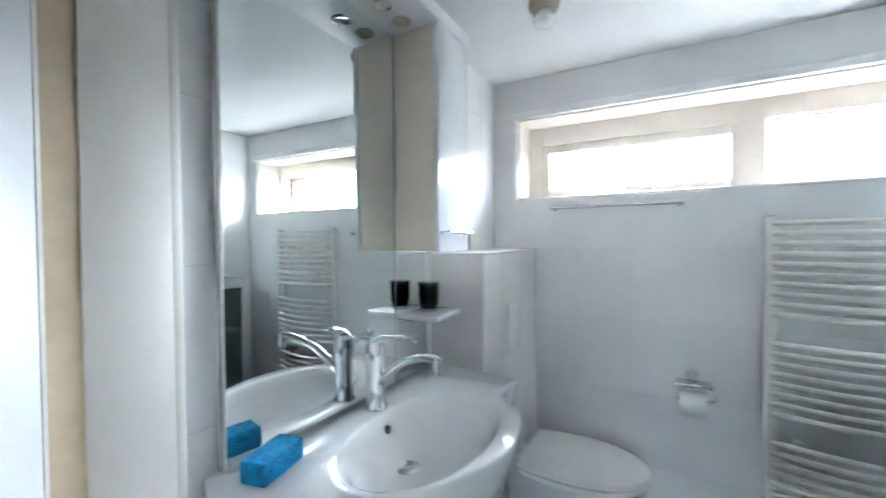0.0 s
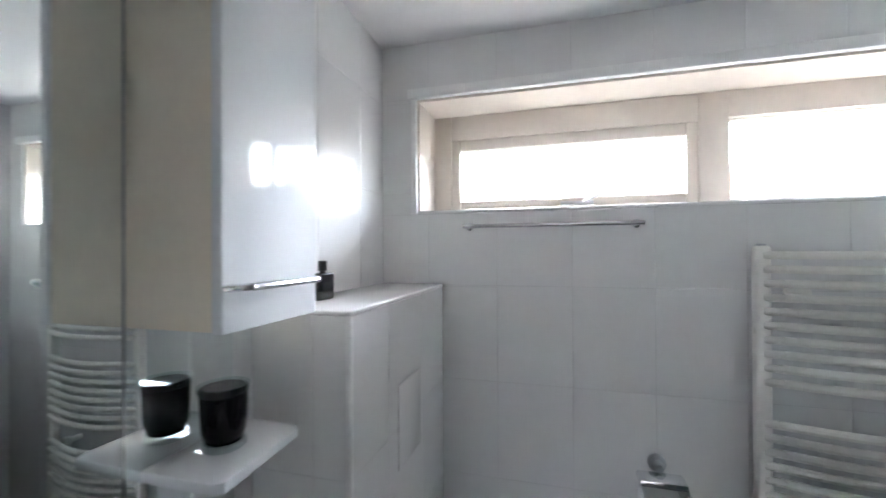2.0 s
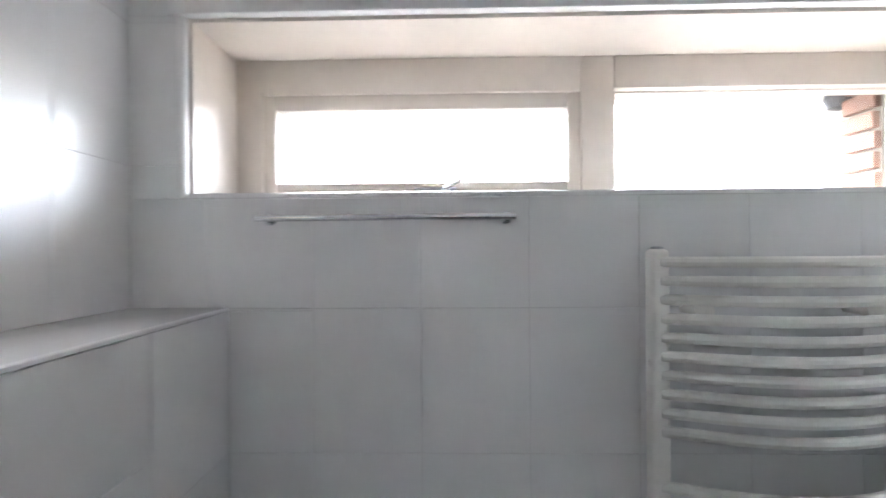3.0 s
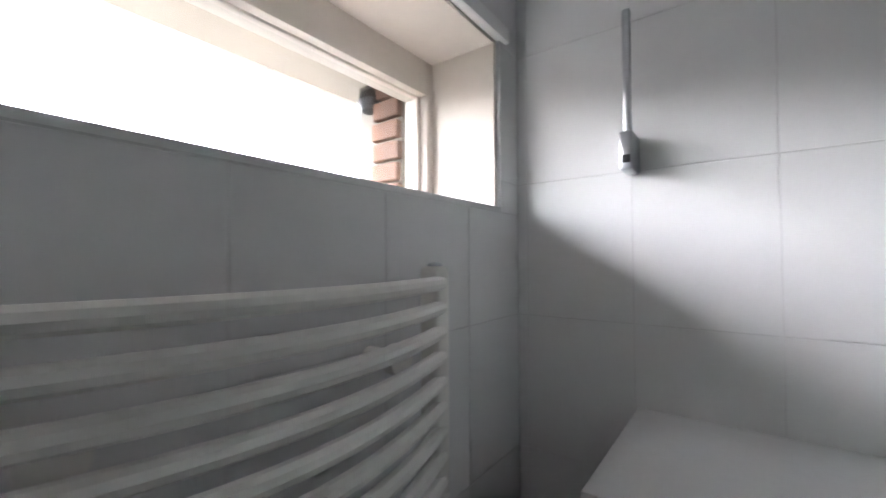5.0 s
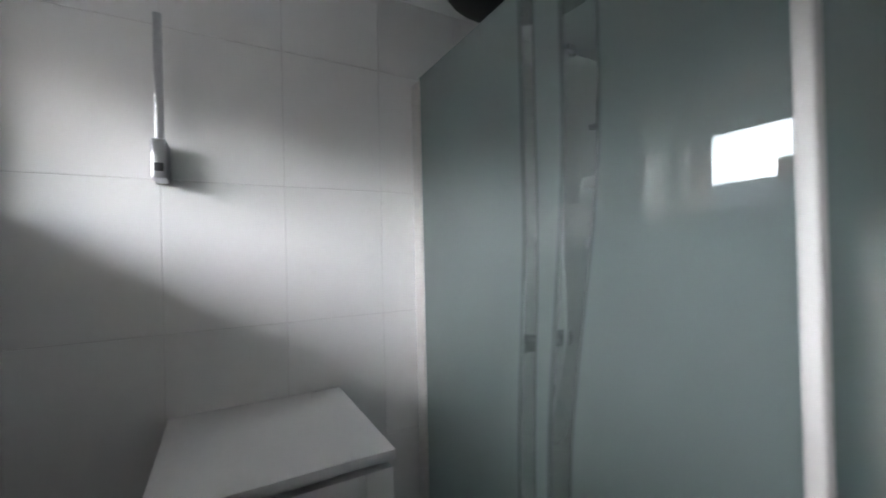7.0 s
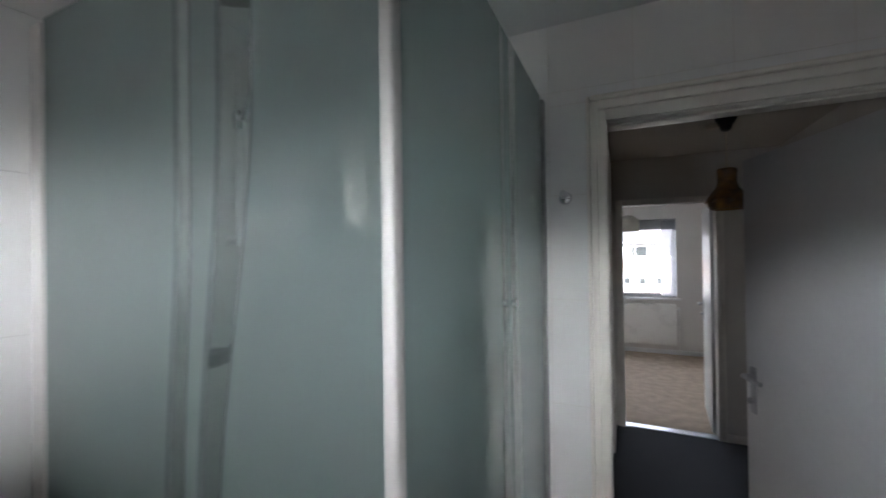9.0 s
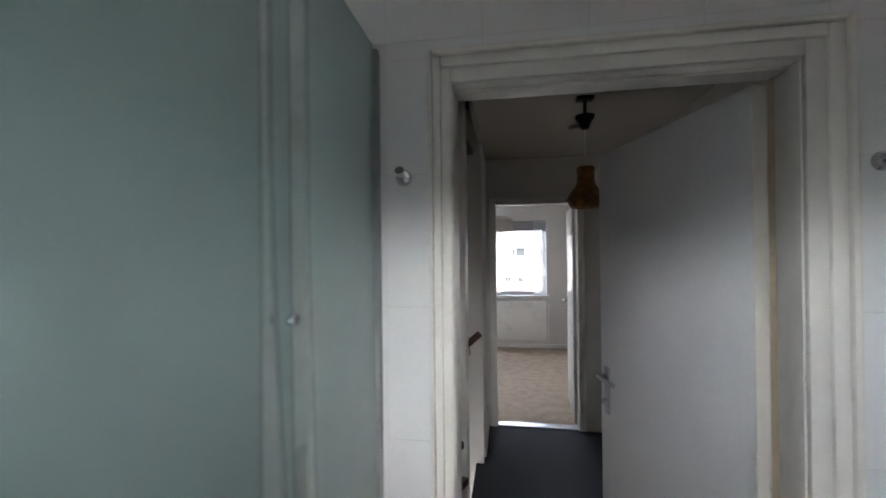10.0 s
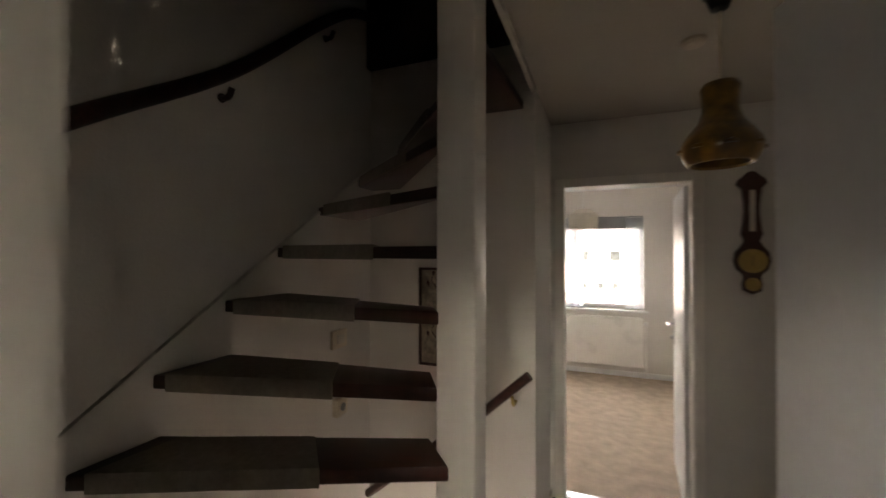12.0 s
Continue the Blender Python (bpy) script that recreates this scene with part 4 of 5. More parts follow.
def flat(outline, y0, y1, bev=0.003):
    bm = prism(outline, y0, y1, bev)
    bmesh.ops.rotate(bm, matrix=Matrix.Rotation(radians(90), 3, "X"), verts=bm.verts)
    bmesh.ops.scale(bm, vec=(1, -1, 1), verts=bm.verts)
    return bm


half = [(0.0, 0.27), (0.02, 0.262), (0.03, 0.245), (0.06, 0.225), (0.068, 0.2), (0.04, 0.175), (0.036, 0.12), (0.032, 0.05), (0.036, -0.02), (0.048, -0.07), (0.03, -0.11), (0.045, -0.14), (0.074, -0.17), (0.082, -0.22), (0.07, -0.265), (0.04, -0.29), (0.034, -0.31), (0.045, -0.34), (0.04, -0.38), (0.0, -0.4)]
half = [(x * 1.06, z * 1.03) for x, z in half]
outl = half + [(-x, z) for x, z in half[-2:0:-1]]
part("case", flat(outl, 0.002, 0.028), M_DARKWOOD, baro)
part("thermometer", box(-0.013, 0.013, 0.029, 0.033, -0.06, 0.17, 0.001), M_DIAL, baro, "ivory thermometer scale")
for r, z in ((0.06, -0.225), (0.03, -0.355)):
    dl = part("dial", lathe([(r, 0.0), (r, 0.004)], (0, 0.0285, z), "y"), M_DIAL, baro)
    part("bezel", lathe([(r, 0.0), (r + 0.007, 0.003), (r + 0.006, 0.01), (r - 0.002, 0.011), (r - 0.003, 0.005)], (0, 0.0285, z), "y"), M_BRASS, dl, "brass bezel")
    if r > 0.03:
        part("pointer", box(-0.0015, 0.0015, 0.033, 0.0345, z - 0.035, z + 0.03), M_BLACK, dl, "thin black pointer")

# ---- stairs ----
NX, NY = 0.55, -1.16
stair = tagged(new("staircase"), "open winding staircase with dark wooden treads partly carpeted", "staircase", kind="structure")
part("newel", box(0.49, 0.612, -1.225, -1.10, -1.5, 3.4, 0.008, 3), M_CREAM, stair, "thick cream painted newel post")
ends = [((x, -0.118), z) for x, z in ((0.66, 0.275), (0.92, 0.465), (1.20, 0.655))] + [((1.428, y), z) for y, z in ((-0.38, 0.845), (-0.583, 1.035), (-0.797, 1.228), (-1.047, 1.427), (-1.30, 1.622), (-1.575, 1.822), (-1.905, 2.012))] + [((1.25, SY + 0.002), 2.195), ((0.85, SY + 0.002), 2.385)]
INNER = [(0.47, -1.06), (0.48, -1.04), (0.50, -1.02), (0.51, -1.0), (0.53, -0.99), (0.575, -1.02), (0.60, -1.09), (0.614, -1.15), (0.614, -1.19), (0.614, -1.215), (0.60, -1.235)]
for i, ((ex, ey), z) in enumerate(ends):
    d = Vector((ex - NX, ey - NY, 0))
    nx = ends[i + 1][0] if i + 1 < len(ends) else (0.55, SY + 0.002)
    a = d.normalized()
    inner = [INNER[min(i, len(INNER) - 1)], (ex, ey)]
    far = [nx]
    if ex < 1.42 and nx[0] > 1.42:
        far = [(1.428, -0.118), nx]
    if ey > SY + 0.1 and nx[1] <= SY + 0.01:
        far = [(1.428, SY + 0.002), nx]
    back = Vector((far[-1][0], far[-1][1], 0))
    over = (back - Vector((NX, NY, 0))).normalized()
    side = Vector((-over.y, over.x, 0)) * -0.03
    poly = inner + [(p[0] + (side.x if k == len(far) - 1 and abs(p[0] - 1.428) > 0.01 else 0), p[1] + (side.y if k == len(far) - 1 and abs(p[0] - 1.428) < 0.01 else 0)) for k, p in enumerate(far)] + [(NX + over.x * 0.1, NY + over.y * 0.1)]
    t = part("tread", prism(poly, z - 0.042, z, 0.006), M_DARKWOOD, stair)
    # carpet strip over the middle of the tread, wrapped round the nosing
    f0, f1 = 0.42, 0.93
    root = Vector((*inner[0], 0))
    d = Vector((ex, ey, 0)) - root
    a = d.normalized()
    nose = [root + d * f for f in (f0 - 0.08, f1)]
    span = back - Vector((NX, NY, 0))
    rear = [Vector((NX, NY, 0)) + span * (f1 - 0.03), Vector((NX, NY, 0)) + span * (f0 + 0.05)]
    perp = Vector((-a.y, a.x, 0)) * 0.007
    cp = prism([tuple((p + perp)[:2]) for p in nose] + [tuple(p[:2]) for p in rear], z + 0.0005, z + 0.008, 0.002)
    merge(cp, prism([tuple((p + perp)[:2]) for p in nose] + [tuple((p + perp * 0.1)[:2]) for p in reversed(nose)], z - 0.046, z + 0.006, 0.002))
    part("tread_carpet", cp, M_TREADCARPET, t, "grey-brown carpet pad")
# wall string along the east wall
bm = bmesh.new()
pr = [(-0.14, 0.55), (-0.14, 0.844), (-1.926, 2.04), (-2.04, 2.11), (-2.04, 1.82), (-1.77, 1.64)]
lo = [bm.verts.new((1.412, y, z)) for y, z in pr]
hi = [bm.verts.new((1.4295, y, z)) for y, z in pr]
bm.faces.new(lo)
bm.faces.new(hi[::-1])
for k in range(len(pr)):
    bm.faces.new((lo[k], lo[(k + 1) % len(pr)], hi[(k + 1) % len(pr)], hi[k]))
part("wall_string", bm, M_PLASTER, stair, "painted wall string", smooth=False)
hr = thing("handrail", "dark wooden handrail rising along the stair wall", "handrail", (1.43, -1.0, 2.2))
A = (1.43, -1.0, 2.2)
pts = arc([(1.375, -0.20, 1.66), (1.375, -0.587, 1.94), (1.375, -1.04, 2.25), (1.375, -1.496, 2.66), (1.37, -1.75, 2.86), (1.34, -1.93, 2.93), (1.2, -1.99, 2.95)], 8)
part("rail", local(tube(pts, 0.026, 12), A), M_DARKWOOD, hr)
for y, z in ((-0.45, 1.80), (-1.04, 2.21), (-1.62, 2.72)):
    bm = tube(arc([(1.43, y, z - 0.05), (1.395, y, z - 0.05), (1.378, y, z - 0.02)], 5), 0.011)
    lathe([(0.017, 0), (0.015, -0.008)], (1.43, y, z - 0.05), "x", bm=bm)
    part("bracket", local(bm, A), M_DARKWOOD, hr)
dr2 = thing("lower_handrail", "dark wooden handrail descending along the back wall", "handrail", (0.7, SY, 0.77))
A = (0.7, SY, 0.77)
part("rail", local(tube([(0.475, -1.955, 1.005), (0.70, -1.955, 0.80), (1.38, -1.955, 0.24)], 0.024, 12), A), M_DARKWOOD, dr2)
for x, z in ((0.56, 0.91), (1.1, 0.45)):
    part("bracket", local(tube(arc([(x, SY, z - 0.07), (x, -1.99, z - 0.07), (x, -1.958, z - 0.02)], 5), 0.009), A), M_BRASS, dr2)
sw = thing("wall_switch", "aged ivory double switch and socket on the stair wall", "switch", (1.43, -1.735, 1.135))
part("switch_plate", box(-0.016, 0, -0.062, 0.062, -0.03, 0.065, 0.004), M_SWITCH, sw)
part("rocker", box(-0.022, -0.0165, -0.03, 0.03, -0.005, 0.04, 0.003), M_DIAL, sw)
part("socket_plate", box(-0.034, 0, -0.045, 0.045, -0.375, -0.285, 0.006), M_SWITCH, sw)
# Raised dark disc that gives the shade of the socket's recess.
part("socket_well", lathe([(0.02, 0.0), (0.021, -0.002), (0.012, -0.003)], (-0.035, 0, -0.33), "x"), M_SHADEGREY, sw)
pic = thing("framed_picture", "two dark framed plant prints one above the other", "picture", (0.97, SY, 1.3))
for z0, z1 in ((1.255, 1.52), (0.975, 1.24)):
    fr = part("picture_frame", local(frame_bm(0.842, 1.104, z0, z1, 0.014, SY + 0.001, SY + 0.016, 0.002), (0.97, SY, 1.3)), M_DARKWOOD, pic, "thin dark frame")
    part("print", local(box(0.857, 1.089, SY + 0.002, SY + 0.008, z0 + 0.015, z1 - 0.015), (0.97, SY, 1.3)), M_PICTURE, fr, "faded botanical print", smooth=False)
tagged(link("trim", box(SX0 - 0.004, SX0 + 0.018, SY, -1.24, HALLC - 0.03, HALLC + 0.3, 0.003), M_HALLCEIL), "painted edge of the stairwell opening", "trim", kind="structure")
tagged(link("loft_floor_edge", box(SX0 + 0.03, 1.43, SY + 0.001, SY + 0.05, 2.69, 3.3), M_OLDWOOD), "dark boarding at the loft floor", "boarding", kind="structure")

# ---- bedroom ----
w2 = tagged(new("window_2"), "wide white bedroom window above a radiator", "window", kind="structure")
part("window_frame", frame_bm(BWX0, BWX1, BWZ0, BWZ1, 0.06, RY - 0.2, RY - 0.13, 0.004), M_WHITE, w2)
part("mullion", box(0.45, 0.51, RY - 0.2, RY - 0.13, BWZ0 + 0.06, BWZ1 - 0.06, 0.004), M_WHITE, w2)
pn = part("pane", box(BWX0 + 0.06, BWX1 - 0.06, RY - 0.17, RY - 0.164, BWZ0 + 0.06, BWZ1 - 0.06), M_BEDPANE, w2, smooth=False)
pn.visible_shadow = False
part("window_sill", box(BWX0 - 0.05, BWX1 + 0.05, RY - 0.13, RY + 0.05, BWZ0 - 0.03, BWZ0, 0.006), M_WHITE, w2)
part("blind_box", box(BWX0 + 0.002, BWX1 - 0.002, RY - 0.12, RY - 0.05, BWZ1 - 0.16, BWZ1 - 0.001, 0.01), M_SHUTTER, w2, "grey roller blind, rolled up")


def curtain(x0, x1):
    c = thing("net_curtain", "white net curtain gathered at the window side", "curtain", ((x0 + x1) / 2, RY - 0.03, BWZ0))
    bm = bmesh.new()
    n = 40
    rows = []
    for z in (0.01, BWZ1 - BWZ0 - 0.02):
        rows.append([bm.verts.new(((x1 - x0) * (k / n - 0.5), 0.014 * math.sin(k * 1.9), z)) for k in range(n + 1)])
    for k in range(n):
        bm.faces.new((rows[0][k], rows[0][k + 1], rows[1][k + 1], rows[1][k]))
    part("cloth", bm, M_NET, c)
    part("curtain_rod", tube([((x0 - x1) / 2, 0, BWZ1 - BWZ0 - 0.02), ((x1 - x0) / 2, 0, BWZ1 - BWZ0 - 0.02)], 0.006), M_WHITE, c)
    return c


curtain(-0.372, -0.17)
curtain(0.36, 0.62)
br = thing("panel_radiator", "white panel radiator below the bedroom window", "radiator", (0.4, RY, 0.15))
bm = box(-0.75, 0.85, 0.03, 0.1, 0.0, 0.62, 0.008)
part("panel", bm, M_RAD, br)
g = box(-0.74, 0.84, 0.035, 0.095, 0.621, 0.632, 0.003)
part("grille", g, M_RAD, br)
bm = tube([(-0.79, 0.06, 0.54), (-0.75, 0.06, 0.54)], 0.012)
tube([(-0.79, 0.06, -0.14), (-0.79, 0.06, 0.54)], 0.008, bm=bm)
part("pipe", bm, M_RAD, br)
part("valve", lathe([(0.018, 0), (0.022, 0.01), (0.02, 0.05)], (-0.79, 0.06, 0.53)), M_WHITE, br)
tagged(link("baseboard", box(RX0, RX1, RY, RY + 0.014, 0.004, 0.07, 0.003), M_WHITE), "white bedroom baseboard", "baseboard", kind="structure")
tagged(link("baseboard_side", box(RX0, RX0 + 0.014, RY + 0.014, BY - 0.1, 0.004, 0.07, 0.003), M_WHITE), "white bedroom baseboard", "baseboard", kind="structure")
bl = thing("bedroom_lamp", "cream drum pendant lamp in the bedroom", "pendant lamp", (0.32, -4.55, RC))
part("cord", tube([(0, 0, 0), (0, 0, -0.38)], 0.004, 8), M_WHITE, bl)
part("shade", lathe([(0.07, -0.37), (0.14, -0.42), (0.15, -0.47), (0.148, -0.58), (0.14, -0.58), (0.142, -0.47), (0.06, -0.38)]), M_CREAMSHADE, bl)
part("ceiling_rose", lathe([(0.04, 0.0), (0.04, -0.015), (0.012, -0.03)]), M_WHITE, bl)

# ---- outside ----
tagged(link("ground", box(-300, 300, -300, 300, -3.4, -3.2), M_GRASS, smooth=False), "flat grey ground around the house", "ground", kind="structure")
eaves = tagged(new("eaves"), "cream boarded roof overhang above the bathroom window", "eaves", kind="structure")
part("soffit", box(-3, 5, 2.098, 2.40, 2.168, 2.20), M_SOFFIT, eaves)
part("fascia", box(-3, 5, 2.401, 2.42, 2.156, 2.36, 0.004), M_CREAM, eaves)
part("gutter", tube([(-3, 2.471, 2.31), (5, 2.471, 2.31)], 0.05, 12), M_SHUTTER, eaves, "grey gutter")
bm = box(-3, 5, -6.2, 2.38, 4.25, 4.35)
part("roof", bm, M_ROOF, eaves)
pier = tagged(link("brick_pier", box(1.395, 1.76, 2.112, 2.30, -3.2, 2.166), M_MORTAR, smooth=False), "orange-brown brick pier beside the bathroom window", "pier", kind="structure")
pt = box(-0.105, 0.105, -0.052, 0.052, -0.026, 0.026, 0.003, 1)
first = None
for r in range(11):
    for c in range(2):
        z = 1.5 + r * 0.0625
        x = 1.480 + c * 0.22
        if first is None:
            first = part("brick", pt, M_BRICK, pier, smooth=False)
            me_b = first.data
            ob = first
        else:
            ob = new("brick", me_b)
            ob.parent = pier
        ob.location = (x, 2.165 if r % 2 else 2.17, z)


def house(name, x, y, w, d, h, roof_h, brick, facing, label, chimney=False):
    """A row house: walls, pitched roof, window bands with frames."""
    hs = thing(name, label, "house", (x, y, -3.2), 0 if facing < 0 else 180)
    part("wall", box(-w / 2, w / 2, -d / 2, d / 2, 0, h), brick, hs, smooth=False)
    bm = bmesh.new()
    q = [bm.verts.new(p) for p in ((-w / 2 - 0.3, -d / 2 - 0.5, h), (w / 2 + 0.3, -d / 2 - 0.5, h), (w / 2 + 0.3, d / 2 + 0.5, h), (-w / 2 - 0.3, d / 2 + 0.5, h), (-w / 2 - 0.3, 0, h + roof_h), (w / 2 + 0.3, 0, h + roof_h))]
    for f in ((0, 1, 5, 4), (2, 3, 4, 5), (0, 4, 3), (1, 2, 5), (0, 3, 2, 1)):
        bm.faces.new([q[i] for i in f])
    roof = part("roof", bm, M_ROOF, hs, smooth=False)
    if chimney:
        part("chimney", box(-w * 0.18, -w * 0.18 + 1.2, -0.5, 0.5, h + roof_h - 1.0, h + roof_h + 0.9), M_BRICK, roof, smooth=False)
    n = max(2, int(w / 2.1))
    for s in range(2):
        z0 = 0.9 + s * 2.8
        part("window_band", box(-w / 2 + 0.2, w / 2 - 0.2, d / 2, d / 2 + 0.06, z0 - 0.35, z0 + 1.75), M_RENDER if s else M_BUFF, hs, "white facade panelling", smooth=False)
        for k in range(n):
            cx = -w / 2 + (k + 0.5) * w / n
            wn_ = part("window", frame_bm(cx - 0.75, cx + 0.75, z0, z0 + 1.3, 0.09, d / 2 + 0.06, d / 2 + 0.16, 0), M_WHITE, hs, smooth=False)
            part("pane", box(cx - 0.66, cx + 0.66, d / 2 + 0.09, d / 2 + 0.1, z0 + 0.09, z0 + 1.21), M_DARKGLASS, wn_, smooth=False)
            part("transom", box(cx + 0.25, cx + 0.33, d / 2 + 0.09, d / 2 + 0.15, z0 + 0.09, z0 + 1.21), M_WHITE, wn_, smooth=False)
    return hs


def panel_house(x, y, w, d):
    """Row houses with two white panelled floors, a brick band between them and a long tiled roof."""
    hs = thing("row_house", "long row houses with white panels, a brick band and grey roof", "house", (x, y, -3.2))
    eave = 5.38
    part("wall", box(-w / 2, w / 2, -d / 2, d / 2, 0, eave), M_BUFF, hs, smooth=False)
    bm = bmesh.new()
    q = [bm.verts.new(p) for p in ((-w / 2 - 0.3, -d / 2 - 0.5, eave), (w / 2 + 0.3, -d / 2 - 0.5, eave), (w / 2 + 0.3, d / 2 + 0.45, eave), (-w / 2 - 0.3, d / 2 + 0.45, eave), (-w / 2 - 0.3, 0, eave + 3.0), (w / 2 + 0.3, 0, eave + 3.0))]
    for f in ((0, 1, 5, 4), (2, 3, 4, 5), (0, 4, 3), (1, 2, 5), (0, 3, 2, 1)):
        bm.faces.new([q[i] for i in f])
    part("roof", bm, M_ROOF, hs, smooth=False)
    part("gutter", tube([(-w / 2, d / 2 + 0.5, eave), (w / 2, d / 2 + 0.5, eave)], 0.07, 8), M_SHUTTER, hs, "grey gutter")
    for z0, z1 in ((3.81, 5.37), (1.01, 2.65)):
        part("panel_band", box(-w / 2 + 0.05, w / 2 - 0.05, d / 2, d / 2 + 0.05, z0, z1), M_PANEL, hs, "white facade panelling", smooth=False)

    def opening(cx, cw, z0, z1, bar):
        wn_ = part("window", frame_bm(cx - cw / 2, cx + cw / 2, z0, z1, 0.06, d / 2 + 0.05, d / 2 + 0.12, 0), M_WHITE, hs, smooth=False)
        part("pane", box(cx - cw / 2 + 0.06, cx + cw / 2 - 0.06, d / 2 + 0.06, d / 2 + 0.07, z0 + 0.06, z1 - 0.06), M_DARKGLASS, wn_, smooth=False)
        if bar:
            part("transom", box(cx + cw * 0.2, cx + cw * 0.2 + 0.06, d / 2 + 0.07, d / 2 + 0.11, z0 + 0.06, z1 - 0.06), M_WHITE, wn_, smooth=False)

    for k in range(-4, 5):
        c = -1.0 - x + k * 2.8
        opening(c, 1.5, 4.09, 5.13, True)
        opening(c - 1.38, 0.3, 4.15, 5.0, False)
        opening(c - 0.24, 0.72, 1.41, 2.13, False)
        opening(c + 1.08, 0.72, 1.41, 2.13, False)
    return hs


panel_house(0.5, -45.1, 30, 8)
house("row_house", 7, 26, 16, 8, 5.4, 3.0, M_BRICK, 1, "brick row house with a chimney and grey roof", True)
house("row_house", -11, 26, 18, 8, 5.4, 3.0, M_BRICK, 1, "brick row house with a grey tiled roof")
ol = thing("outdoor_lamp", "small dark outdoor lamp under the eaves beside the pier", "lamp", (1.40, 2.24, 2.163))
part("bracket", lathe([(0.02, 0.004), (0.02, -0.01), (0.008, -0.014), (0.008, -0.03)]), M_BLACK, ol)
part("housing", lathe([(0.012, -0.02), (0.04, -0.03), (0.048, -0.055), (0.035, -0.085), (0.01, -0.095)]), M_BLACK, ol)
for nm, b in (("baseboard_hall", box(WX, -0.41, BY + 0.0, BY + 0.014, 0.0, 0.065, 0.003)), ("baseboard_hall_side", box(WX, WX + 0.014, BY + 0.014, -0.12, 0.0, 0.065, 0.003)),
              ("baseboard_return", box(SX0 - 0.014, SX0, BY + 0.02, SY - 0.1, 0.0, 0.065, 0.003))):
    tagged(link(nm, b, M_CREAM), "cream painted landing baseboard", "baseboard", kind="structure")
jc = thing("ceiling_cover", "small brown round cover on the landing ceiling", "ceiling cover", (-0.195, -1.83, HALLC))
part("cover", lathe([(0.045, 0.0), (0.045, -0.012), (0.036, -0.022), (0.012, -0.026)]), M_LAMPBASE, jc)
# botanical twigs on the prints
for zc in (1.39, 1.11):
    tw = []
    for k in range(7):
        f = k / 6 - 0.5
        tw.append((0.97 + 0.05 * math.sin(4 * f) + 0.02 * f, SY + 0.0095, zc + 0.16 * f))
    target = [o for o in pic.children_recursive if o.name.startswith("print") and abs(sum(v.co.z for v in o.data.vertices) / 8 + 1.3 - zc) < 0.05][0]
    bm = tube(arc(tw, 3), 0.003, 6)
    for k in range(9):
        a = k * 2.4
        p = tw[k % 7]
        lathe([(0.001, -0.018), (0.008, -0.004), (0.009, 0.004), (0.001, 0.018)], (p[0] + 0.03 * math.cos(a), p[1], p[2] + 0.02 * math.sin(a)), seg=6, bm=bm)
    for v in bm.verts:
        v.co.y = SY + 0.0085 + (v.co.y - SY - 0.0095) * 0.1
    ob = link("plant_drawing", local(bm, (0.97, SY, 1.3)), M_DARKWOOD, target.parent)

# ---- wall and floor tiles ----
TILES = {}


def tile_mesh(w, h):
    """One glazed tile lying in the xz plane, face towards -y, with softened edges."""
    key = (round(w, 3), round(h, 3))
    if key not in TILES:
        e = min(0.0018, w / 4, h / 4)
        ring = lambda d, y: [(-w / 2 + d, y, -h / 2 + d), (w / 2 - d, y, -h / 2 + d), (w / 2 - d, y, h / 2 - d), (-w / 2 + d, y, h / 2 - d)]
        v = ring(0, 0.0) + ring(0, -REC * 0.6) + ring(e, -REC)
        f = [(8, 9, 10, 11)]
        for b in (0, 4):
            f += [(b + k, b + (k + 1) % 4, b + 4 + (k + 1) % 4, b + 4 + k) for k in range(4)]
        me = bpy.data.meshes.new("tile")
        me.from_pydata(v, [], f)
        me.materials.append(M_TILE)
        TILES[key] = me
    return TILES[key]


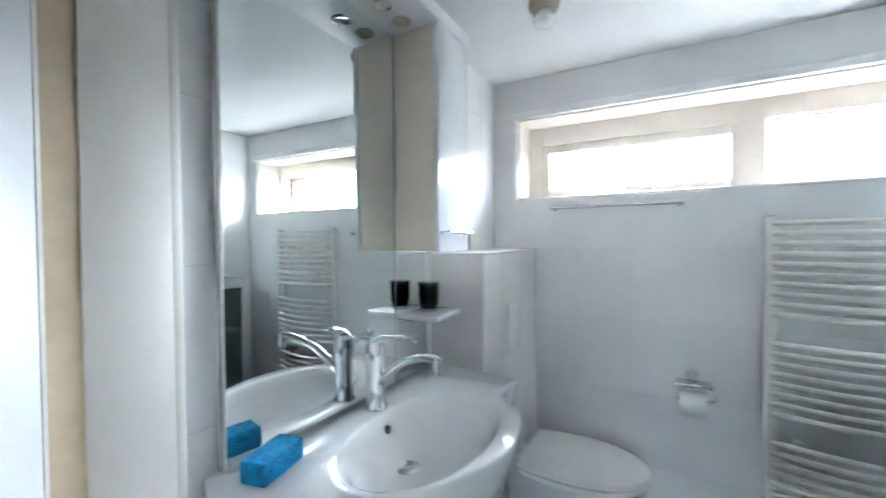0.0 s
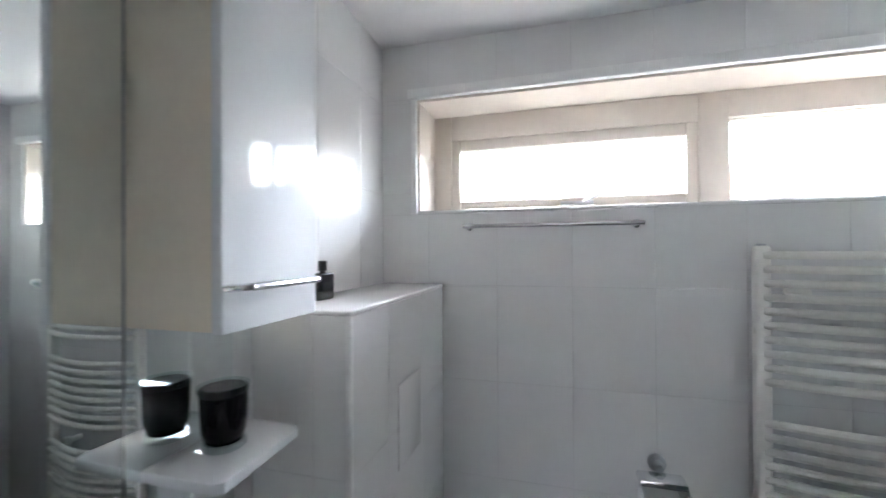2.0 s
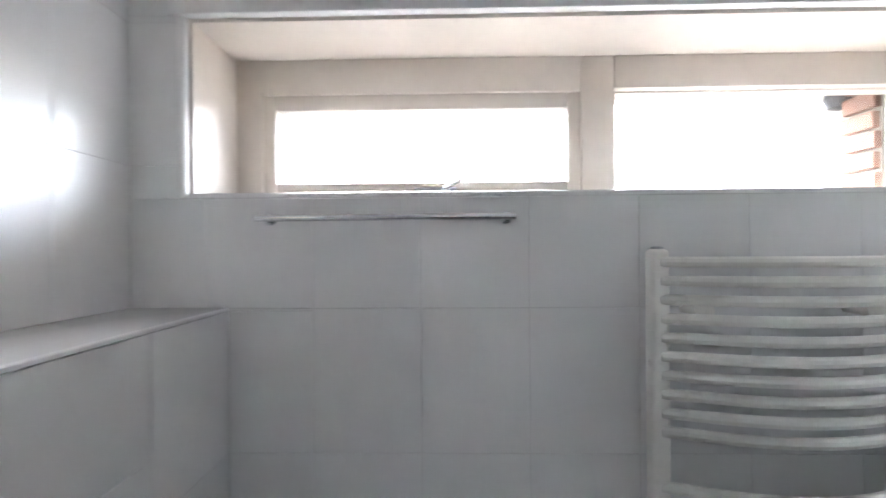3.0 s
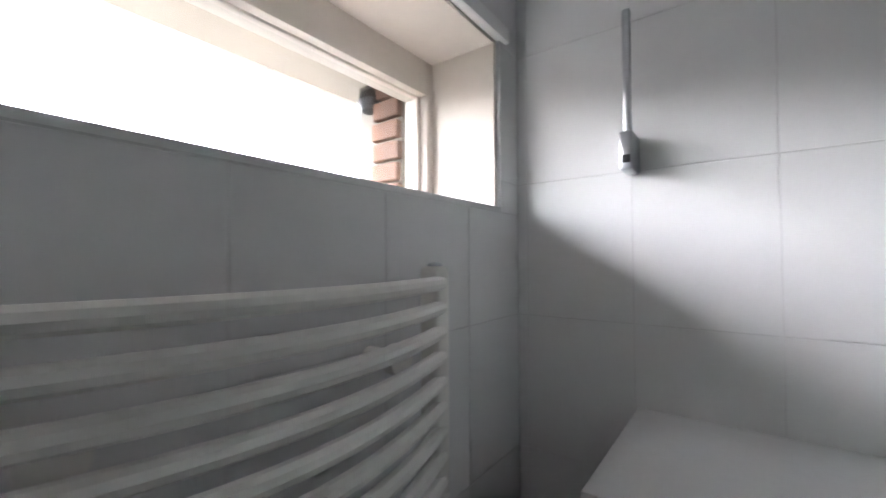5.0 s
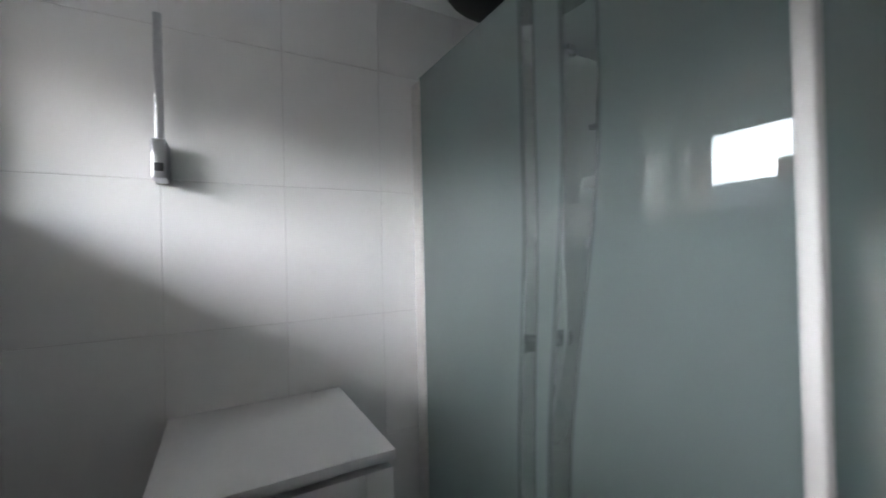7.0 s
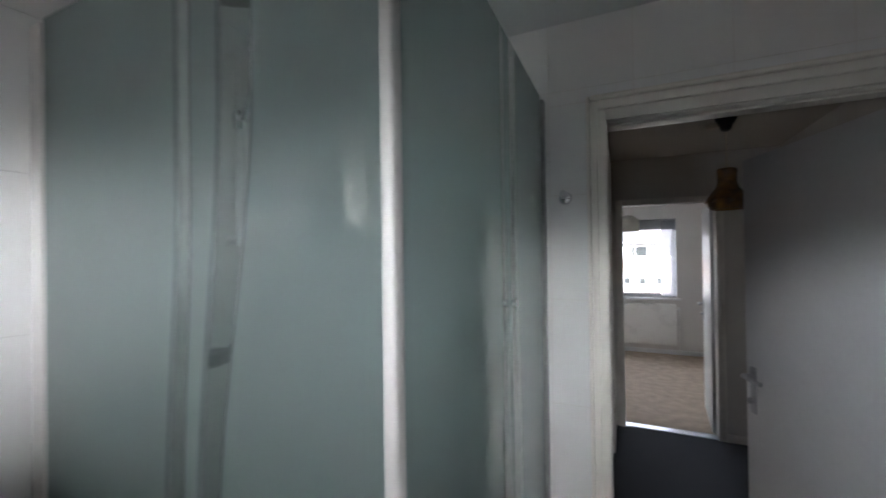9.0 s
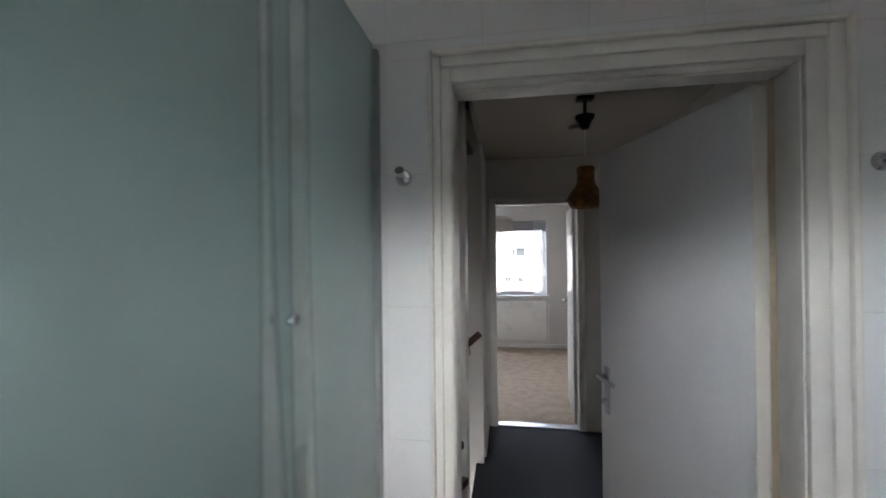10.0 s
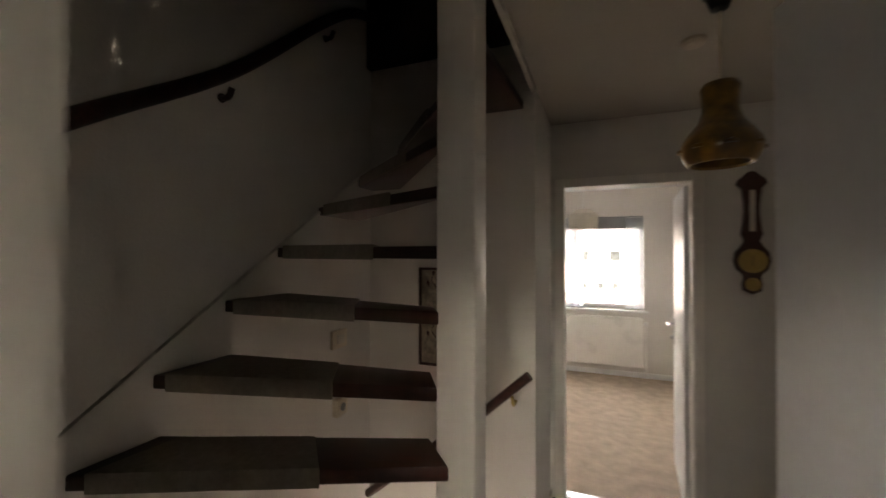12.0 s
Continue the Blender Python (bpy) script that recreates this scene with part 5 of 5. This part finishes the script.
def tile_wall(parent, axis, at, side, u0, u1, z0, z1, ujoint, holes=()):
    """Tiles over a rectangle of wall. side: the direction that the faces look along the axis. ujoint: where one upright joint runs."""
    J = 0.0013
    turn = {("y", -1): 0, ("y", 1): 180, ("x", 1): 90, ("x", -1): -90}[(axis, side)]
    k0 = math.floor((u0 - ujoint) / COL)
    k1 = math.ceil((u1 - ujoint) / COL)
    r0 = math.floor((z0 - ROW0) / ROW)
    r1 = math.ceil((z1 - ROW0) / ROW)
    rects = []
    for k in range(k0, k1):
        for r in range(r0, r1):
            rect = (max(u0, ujoint + k * COL), min(u1, ujoint + (k + 1) * COL), max(z0, ROW0 + r * ROW), min(z1, ROW0 + (r + 1) * ROW))
            if rect[1] - rect[0] > 0.006 and rect[3] - rect[2] > 0.006:
                rects += functools_cut(rect, holes)
    for a, b, c, d in rects:
        if b - a < 0.006 or d - c < 0.006:
            continue
        ob = new("tile", tile_mesh(b - a - J, d - c - J))
        u, v = (a + b) / 2, (c + d) / 2
        tilt = random.uniform(-0.04, 0.04)
        back = at - side * REC
        ob.matrix_world = pose(u, back, v, tilt, 0, turn + tilt) if axis == "y" else pose(back, u, v, tilt, 0, turn + tilt)
        ob.parent = parent


tile_wall(wall_north, "y", YN, -1, XW, XE, FLOOR, CEIL, 0.0125, [(WX0 - 0.001, WX1 + 0.001, WZ0 - 0.011, WZ1), (XW - 0.1, BX, 0, BZ - 0.008)])
tile_wall(wall_east, "x", XE, -1, 0.0, YN, FLOOR, CEIL, 1.5195)
tile_wall(wall_west, "x", XW, 1, 0.0, YN, FLOOR, CEIL, 0.115, [(BY0, YN + 0.1, 0, BZ - 0.008)])
tile_wall(wall_south, "y", 0.0, 1, XW, XE, FLOOR, CEIL, 0.531 - 0.2, [(DX0 - 0.085, DX1 + 0.05, 0, DZ + 0.072)])
tile_wall(cis, "x", BX, 1, BY0, YN, FLOOR, BZ - 0.009, 1.305)
tile_wall(cis, "y", BY0, -1, XW, BX, FLOOR, BZ - 0.009, -0.52)
for i in range(7):
    for j in range(6):
        x0, y0 = XW + 0.01 + i * 0.3, 0.005 + j * 0.3
        x1, y1 = min(x0 + 0.297, XE), min(y0 + 0.297, YN)
        ob = link("tile", box(x0, x1, y0, y1, FLOOR - 0.008, FLOOR, 0.001, 1), M_FLOORTILE, floor_bath, smooth=False)
